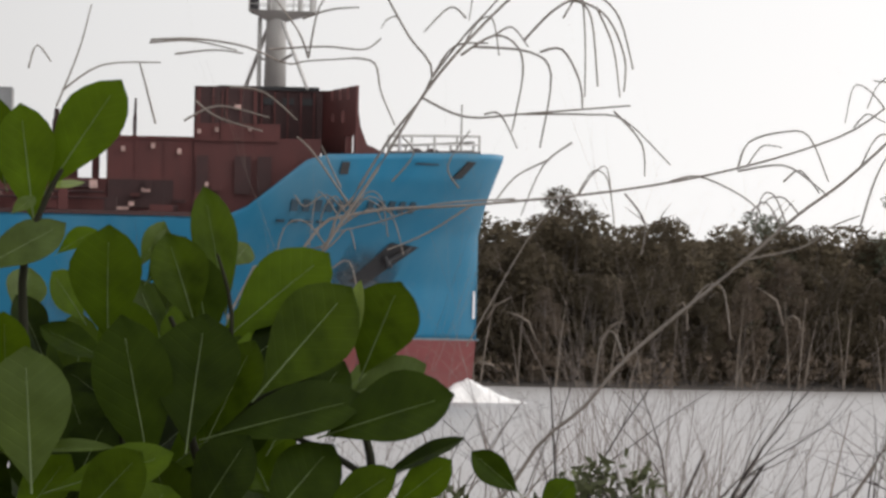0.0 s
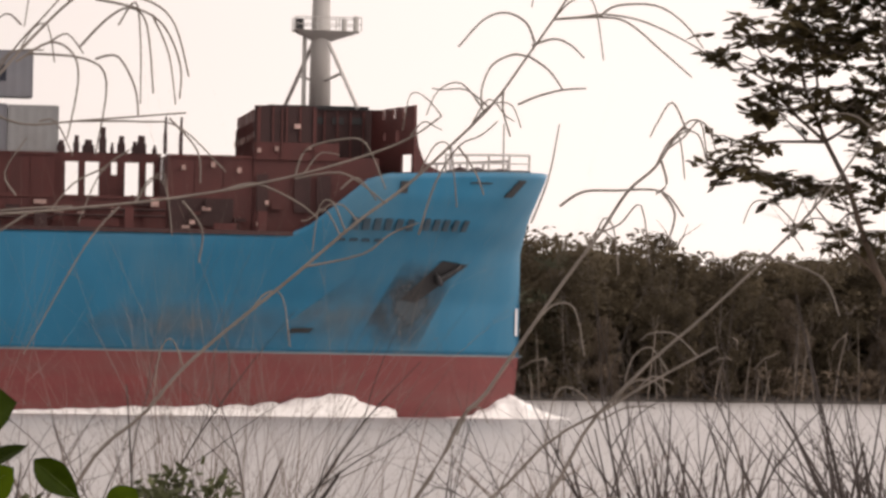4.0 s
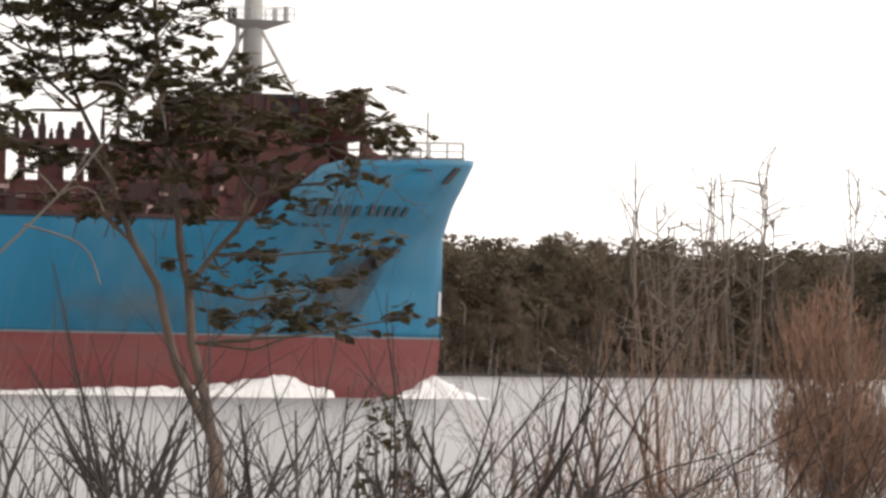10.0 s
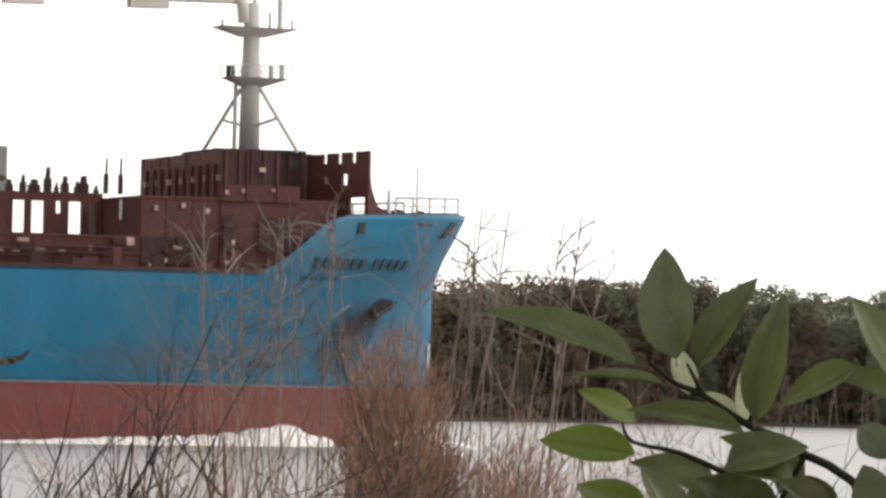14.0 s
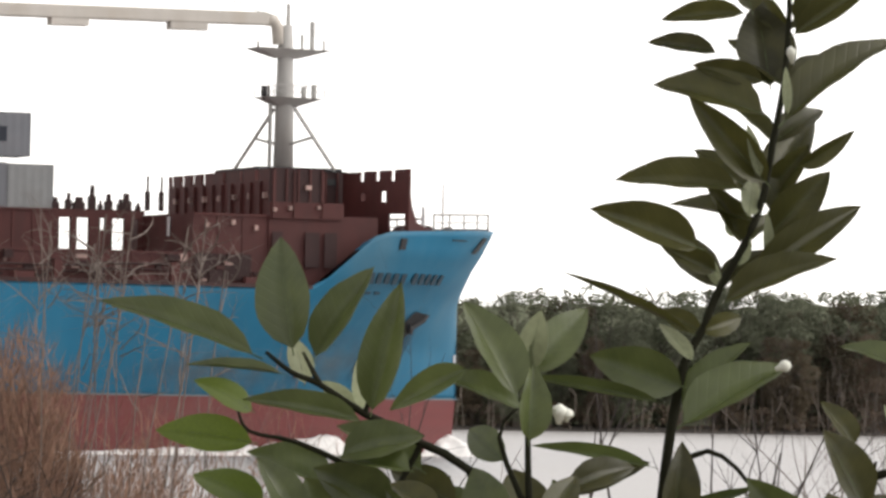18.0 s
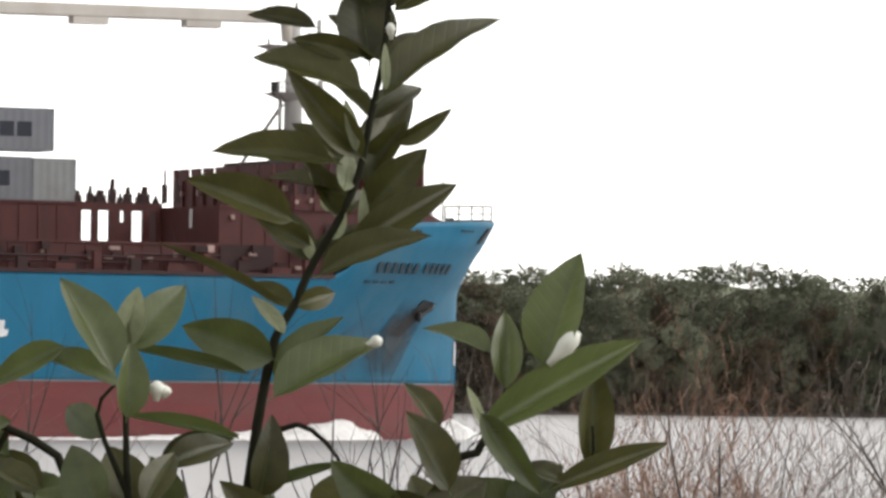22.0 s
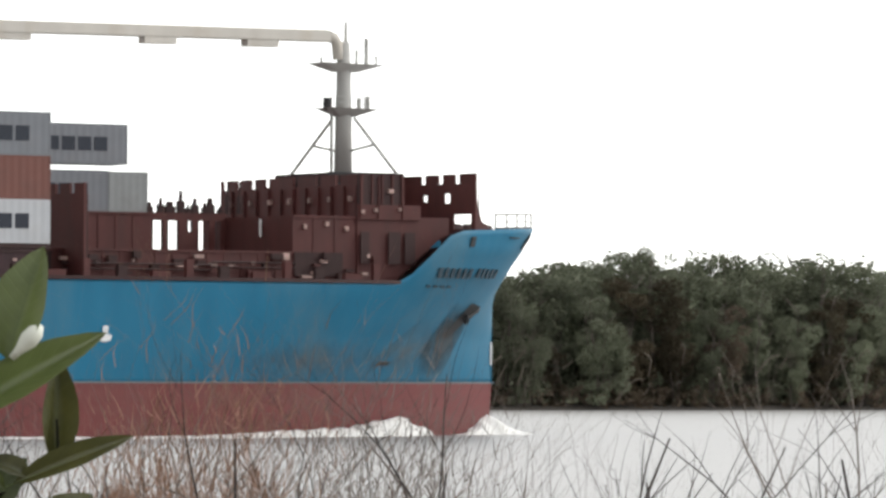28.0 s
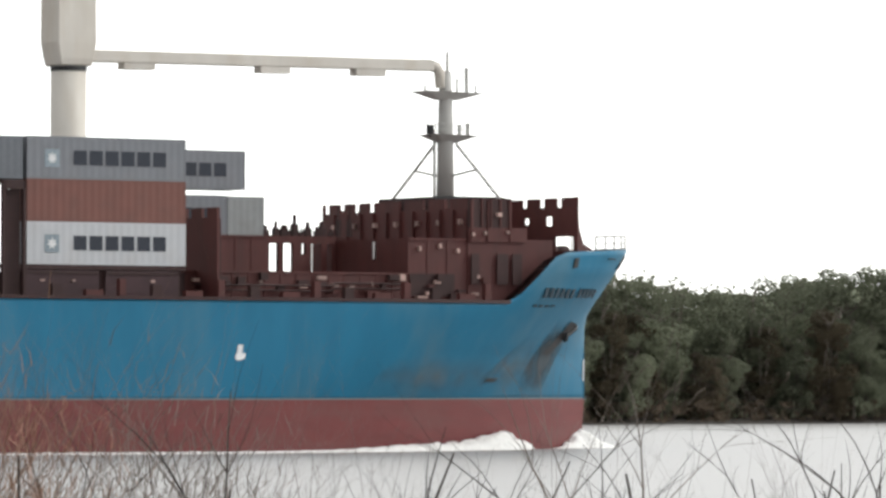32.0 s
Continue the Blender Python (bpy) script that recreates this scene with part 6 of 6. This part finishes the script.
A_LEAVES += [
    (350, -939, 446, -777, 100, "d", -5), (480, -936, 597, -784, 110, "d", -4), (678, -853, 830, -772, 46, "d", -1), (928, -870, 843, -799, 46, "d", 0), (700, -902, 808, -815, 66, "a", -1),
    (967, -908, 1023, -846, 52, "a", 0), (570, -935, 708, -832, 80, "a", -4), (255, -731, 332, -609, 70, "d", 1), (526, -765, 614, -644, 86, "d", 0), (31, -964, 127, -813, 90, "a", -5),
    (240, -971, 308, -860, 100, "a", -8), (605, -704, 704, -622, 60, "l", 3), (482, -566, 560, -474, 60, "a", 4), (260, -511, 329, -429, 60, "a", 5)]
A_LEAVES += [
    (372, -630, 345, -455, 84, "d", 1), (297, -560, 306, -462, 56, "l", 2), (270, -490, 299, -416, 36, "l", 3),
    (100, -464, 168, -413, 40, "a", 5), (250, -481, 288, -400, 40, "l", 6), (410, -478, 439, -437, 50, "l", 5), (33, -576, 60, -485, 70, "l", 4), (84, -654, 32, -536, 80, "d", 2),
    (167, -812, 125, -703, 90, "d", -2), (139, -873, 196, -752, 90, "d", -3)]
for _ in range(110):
    # leaves deeper inside the shrub, most with shade in their colour
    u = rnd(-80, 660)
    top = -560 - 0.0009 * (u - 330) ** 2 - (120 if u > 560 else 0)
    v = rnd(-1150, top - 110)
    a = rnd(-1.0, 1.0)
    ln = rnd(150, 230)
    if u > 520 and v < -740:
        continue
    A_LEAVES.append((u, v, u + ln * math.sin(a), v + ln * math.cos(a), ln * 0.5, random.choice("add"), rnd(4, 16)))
A_STEMS = [[(468, -5974), (417, -1307), (379, -908), (346, -789), (333, -649), (302, -570)],
           [(379, -908), (425, -747), (524, -685), (604, -644)],
           [(448, -5974), (118, -1312), (70, -914), (41, -515), (68, -395), (106, -314)],
           [(468, -5974), (293, -1110), (238, -861), (199, -652), (191, -552)],
           [(518, -5975), (674, -1103), (668, -853), (646, -763), (604, -732)],
           [(379, -908), (400, -748), (412, -568), (384, -458)],
           [(668, -853), (567, -795), (446, -752), (400, -743)]]
shrub(0.13, 3.29, 2.8, 2.8 / 9900, "shrub with broad glossy green leaves in rosettes", A_STEMS, A_LEAVES, KIND, 0.0034, STEM_G)

# citrus shrub with folded grey-green leaves
B_MAIN = [
    (1260, -61, 1113, -67, 34, "o", 0), (1274, -57, 1249, 39, 52, "o", 1), (1214, -135, 1093, -116, 36, "o", 1), (1301, -180, 1179, -156, 38, "o", 0), (1313, -187, 1287, -44, 86, "o", 2),
    (1304, -240, 1115, -176, 72, "o", 0), (1316, -361, 1186, -229, 54, "o", -1), (1266, -374, 1058, -362, 58, "o", 0), (1266, -362, 1196, -305, 36, "o", 1), (1200, -484, 1019, -423, 62, "o", -1),
    (1297, -432, 1153, -397, 50, "o", 1), (1234, -524, 1140, -485, 36, "o", 0), (1192, -635, 977, -540, 15, "o", -1), (1200, -686, 1144, -612, 28, "p", -1)]
B_MAIN += [
    (1184, -732, 1026, -687, 72, "b", -1), (1144, -762, 914, -726, 22, "b", -2), (1190, -800, 1360, -679, 84, "b", -2), (1188, -769, 1291, -647, 54, "b", 0), (1343, -249, 1516, -59, 66, "o", -1),
    (1352, -93, 1489, 11, 46, "o", 0), (1362, -81, 1387, 9, 42, "o", 1), (1327, -414, 1379, -218, 70, "o", 1), (1373, -329, 1465, -271, 28, "o", 0), (1324, -456, 1422, -345, 62, "o", 1),
    (1295, -539, 1485, -382, 56, "o", -1), (1255, -577, 1430, -476, 56, "o", -2), (1304, -351, 1284, -265, 20, "p", -1), (1287, -422, 1292, -357, 34, "p", -1)]
B_MAIN += [
    (1348, -237, 1341, -156, 16, "p", -1), (1329, -510, 1323, -419, 16, "p", 0), (1339, -5, 1297, 90, 64, "o", 1), (1343, 36, 1438, 134, 60, "o", 0), (1338, 46, 1233, 109, 64, "o", 0),
    (1341, 137, 1340, 248, 70, "o", 0), (1342, 117, 1244, 205, 66, "o", 1), (1342, 107, 1437, 220, 60, "o", -1), (1340, 218, 1282, 338, 80, "o", 0), (1340, 208, 1425, 311, 64, "o", 0),
    (1178, -981, 1203, -847, 58, "o", -1), (1173, -964, 1320, -905, 20, "b", 0), (1315, -1013, 1336, -925, 104, "o", 0), (1304, -918, 1426, -959, 14, "o", 1)]
B_MAIN += [
    (1136, -878, 932, -845, 22, "b", -1), (996, -933, 1123, -868, 48, "o", 0), (1265, -461, 1255, -421, 26, "p", 1), (1274, -511, 1291, -460, 20, "p", 1), (1242, -552, 1215, -492, 18, "p", 1)]
B_LEFT = [
    (406, -703, 154, -593, 62, "b", -1), (475, -691, 440, -500, 84, "b", 0), (516, -704, 603, -548, 66, "b", 1), (618, -797, 659, -582, 66, "b", -1), (456, -736, 296, -716, 22, "b", -2),
    (406, -803, 320, -743, 48, "y", -1), (598, -817, 403, -777, 46, "b", -1), (497, -752, 483, -667, 44, "p", 1), (591, -797, 525, -744, 30, "p", 1), (567, -878, 702, -833, 62, "b", -2),
    (610, -797, 594, -705, 60, "p", 2), (407, -859, 246, -826, 60, "y", 1), (708, -903, 566, -821, 66, "b", 0), (688, -904, 567, -876, 60, "b", -2)]
B_LEFT += [
    (659, -964, 528, -906, 80, "b", -1), (548, -936, 407, -868, 70, "b", 0), (489, -997, 427, -888, 70, "b", -1), (429, -968, 308, -900, 60, "y", 1), (770, -962, 658, -894, 60, "o", 0),
    (710, -1013, 628, -935, 70, "b", -1), (570, -1016, 508, -927, 80, "b", 0), (811, -1012, 729, -923, 70, "b", 1), (481, -1057, 389, -969, 80, "b", 0)]
B_MID = [
    (899, -752, 820, -580, 76, "b", -1), (915, -712, 940, -605, 42, "p", 1), (923, -711, 1022, -594, 62, "b", 0), (923, -833, 935, -705, 46, "b", -2), (810, -707, 677, -768, 42, "b", -1),
    (908, -776, 773, -717, 58, "b", 0), (878, -999, 821, -887, 74, "b", -1), (935, -1003, 899, -883, 74, "o", 0), (992, -919, 1115, -859, 46, "o", 0), (958, -988, 1007, -892, 50, "o", -1),
    (767, -960, 681, -910, 40, "o", 0), (1003, -1008, 972, -908, 60, "b", 1), (914, -1059, 1003, -978, 70, "b", -1), (823, -1069, 742, -980, 70, "b", 0)]
B_MID += [
    (1055, -1067, 1134, -986, 60, "o", 0), (881, -868, 810, -809, 50, "b", 1)]
B_RIGHT = [
    (1682, -754, 1733, -557, 80, "b", -1), (1613, -795, 1611, -658, 42, "b", 0), (1587, -731, 1474, -670, 42, "b", 0), (1565, -876, 1851, -698, 58, "b", -2), (1768, -935, 1777, -753, 56, "o", 0),
    (1693, -976, 1904, -886, 38, "o", -1), (1568, -839, 1672, -976, 42, "b", -2), (1512, -979, 1448, -844, 76, "o", 0), (1491, -864, 1440, -786, 40, "o", 1), (1572, -865, 1549, -791, 16, "p", 0),
    (1720, -959, 1655, -925, 32, "o", -1), (1645, -1063, 1541, -983, 80, "b", 0), (1747, -1083, 1829, -991, 70, "o", 0), (1502, -1084, 1419, -984, 70, "o", 0)]
B_RIGHT += [
    (1584, -1104, 1644, -1002, 70, "b", -1), (1420, -1065, 1367, -964, 60, "o", 1), (1789, -1113, 1901, -1031, 60, "o", 0)]
B_MAIN_STEMS = [[(1205, -6819), (1147, -2396), (1150, -1096), (1161, -895), (1170, -795), (1185, -694), (1213, -633), (1243, -552), (1283, -471), (1311, -389), (1324, -288), (1337, -187), (1341, -86), (1339, 15), (1342, 157), (1340, 258)],
           [(1161, -895), (1236, -844), (1313, -898), (1345, -993)]]
B_LEFT_STEMS = [[(1146, -6817), (988, -1899), (841, -1011), (707, -855), (606, -805), (525, -754), (474, -733), (428, -698)],
           [(606, -805), (617, -765)],
           [(525, -754), (494, -697)],
           [(598, -905), (487, -857), (401, -839), (380, -799)],
           [(707, -855), (649, -964), (600, -1015)]]
B_MID_STEMS = [[(1140, -6870), (1018, -2109), (944, -1108), (927, -968), (921, -828), (919, -707)],
           [(927, -968), (870, -828), (908, -768)]]
B_RIGHT_STEMS = [[(1251, -6878), (1330, -2011), (1470, -1034), (1561, -910), (1601, -841), (1677, -761), (1692, -738)],
           [(1330, -2011), (1584, -1104), (1685, -992), (1766, -930), (1771, -859)],
           [(1470, -1034), (1510, -973), (1530, -892)],
           [(1601, -841), (1613, -790)]]
for leaf_set, lo, hi in ((B_LEFT, 380, 740), (B_MID, 740, 1280), (B_RIGHT, 1360, 1760)):
    # leaves low in the shrub
    for _ in range(20):
        u, v, a, ln = rnd(lo, hi), rnd(-1180, -1010), rnd(-1.3, 1.3), rnd(110, 180)
        leaf_set.append((u, v, u + ln * math.sin(a), v + ln * math.cos(a) * 0.8, ln * rnd(0.3, 0.45), random.choice("bo"), rnd(-1, 4)))
for u, v in B_MAIN_STEMS[0][6:15]:
    # short leaves close to the tall stem
    for s_ in (-1, 1):
        a, ln = rnd(0.5, 1.2), rnd(80, 140)
        B_MAIN.append((u, v, u + s_ * ln * math.sin(a), v + ln * math.cos(a), ln * rnd(0.32, 0.42), "o", 2))
CITRUS = "citrus shrub with folded grey-green leaves and white buds"


def citrus(stems, leaves, buds=(), off=0.0):
    wide = [(a_, b_, a_ + 1.06 * (c_ - a_), b_ + 1.06 * (e - b_), 1.2 * w_, k_, f_) for a_, b_, c_, e, w_, k_, f_ in leaves]
    return tagged(shrub(20.606, 4.25, 2.5, 2.5 / 9900, CITRUS, stems, wide, KIND, 0.0027, STEM_G, buds, off), group="citrus branches")


left_twig = citrus(B_LEFT_STEMS, B_LEFT, off=0.10)
main_stem = citrus(B_MAIN_STEMS, B_MAIN, [(1350, -693, 1377, -682, 12), (1351, -146, 1347, -116, 9)])
mid_twig = citrus(B_MID_STEMS, B_MID, [(976, -802, 978, -767, 15), (989, -797, 992, -775, 12)], off=-0.05)
right_twig = citrus(B_RIGHT_STEMS, B_RIGHT, [(1690, -751, 1745, -691, 17)], off=-0.09)


# ---- what moves ----
def motions():
    times = [0, 0.1] + list(range(1, 32)) + [31.9, 32]
    for thing, off in [(ship, (0, 0, 0)), (wake, (0, 0, 0))] + [(c_, tuple(c_["ride"])) for c_ in boxes]:
        rows = []
        for t in times:
            base = pose(SHIP_V * (t - SHIP_T0), SHIP_Y, 0, 0, 0, SHIP_TURN)
            rows.append((t, base @ Matrix.Translation(off)))
        walk(thing, rows)
    # the twigs of the citrus nod in the wind (seconds, millimetres across, up)
    a = radians(20.606)
    for twig, nods in ((left_twig, ((0, 0, 0), (12.5, 0, 4), (13, 0, 1.5), (14, 0, -3), (14.5, 0, -3), (16.5, 2, 4.5), (17, 2, 6), (17.5, 2, 3.8), (18, 2, 3), (18.5, 1, 4), (19, 0, 0), (19.5, 0, 0.7), (20, 0, 4.5), (20.5, -1, 0.5), (21, 0, 0.5), (32, 0, 0))),
                       (mid_twig, ((0, -3, 0), (16.5, -4, 0.2), (18, -4, -0.6), (18.5, 1, -1.2), (19, 2, -1.5), (19.5, -1, -1.7), (20, 2.6, -1), (20.5, -0.8, -0.3), (21.5, -1.4, -0.5), (22, -0.5, 0.5), (22.5, 3, 0), (23, 0, 0), (23.5, 2, -0.8), (32, 2, -0.8))),
                       (right_twig, ((0, 0, 7), (20, 0, 8), (21, -2.5, 8.8), (21.5, -1.5, 6.5), (22, -2.5, 6), (22.5, 2.5, 3.8), (23, 0, 0), (23.5, 0.8, 5.6), (24, -3, 8.3), (24.5, -0.8, 7), (25, -0.5, 6.8), (25.5, -2.8, 8), (26, -1, 10), (26.5, -0.5, 12.8), (28.5, 1.3, 5.6), (29, -21, 11.6), (29.5, -12, 9), (32, 0, 7)))):
        rest = twig.matrix_basis.copy()
        walk(twig, [(t, Matrix.Translation((math.cos(a) * x / 1000, -math.sin(a) * x / 1000, up / 1000)) @ rest) for t, x, up in nods])
    # the tall stem leans over (seconds, degrees, millimetres across, up)
    hub = Vector((math.cos(a), -math.sin(a), 0)) * (1169 * 2.5 / 9900) + Vector((0, 0, -774 * 2.5 / 9900))
    rest = main_stem.matrix_basis.copy()
    turned = Matrix.Translation(hub) @ pose(0, 0, 0, 0, 0, -20.606)
    rows = []
    for t, lean, x, up in ((0, 1.5, -1.5, 0.5), (16.5, 1.2, -1.5, 1), (17, 1.8, -1.8, 0.7), (18, 2, -1.8, -0.2), (18.5, 1.2, -1, -0.5), (19, 0, 0, 0), (19.5, 0.8, 0.5, 0), (20, 1.5, -0.2, 0.5), (20.5, 3, -0.7, 0), (21, 2.4, -0.5, 0.3), (21.5, 2.6, -2.5, 1.5),
                           (22, 3.7, -1.8, 2.5), (22.5, 2.4, -3.5, 1.3), (23, 3.7, -1.8, 2.3), (23.5, 1.7, -3.3, 0.5), (24, 1.5, -1, 1.5), (24.5, 1.6, -2.5, 1.3), (25, 1.5, -1.5, 1), (26.5, 1.5, -1.5, 1), (32, 1.5, -1.5, 1)):
        rows.append((t, Matrix.Translation((math.cos(a) * x / 1000, -math.sin(a) * x / 1000, up / 1000)) @ rest @ turned @ pose(0, 0, 0, 0, lean, 0) @ turned.inverted()))
    walk(main_stem, rows)
    # the long dry branches bend aside in the wind (seconds, millimetres across)
    for twig in bending:
        rest = twig.matrix_basis.copy()
        walk(twig, [(t, Matrix.Translation((x / 1000, 0, 0)) @ rest) for t, x in ((0, 0), (2.5, 0), (4.5, -27), (5, -36), (5.5, -43), (6, -49), (8.5, -50), (32, -50))])


motions()
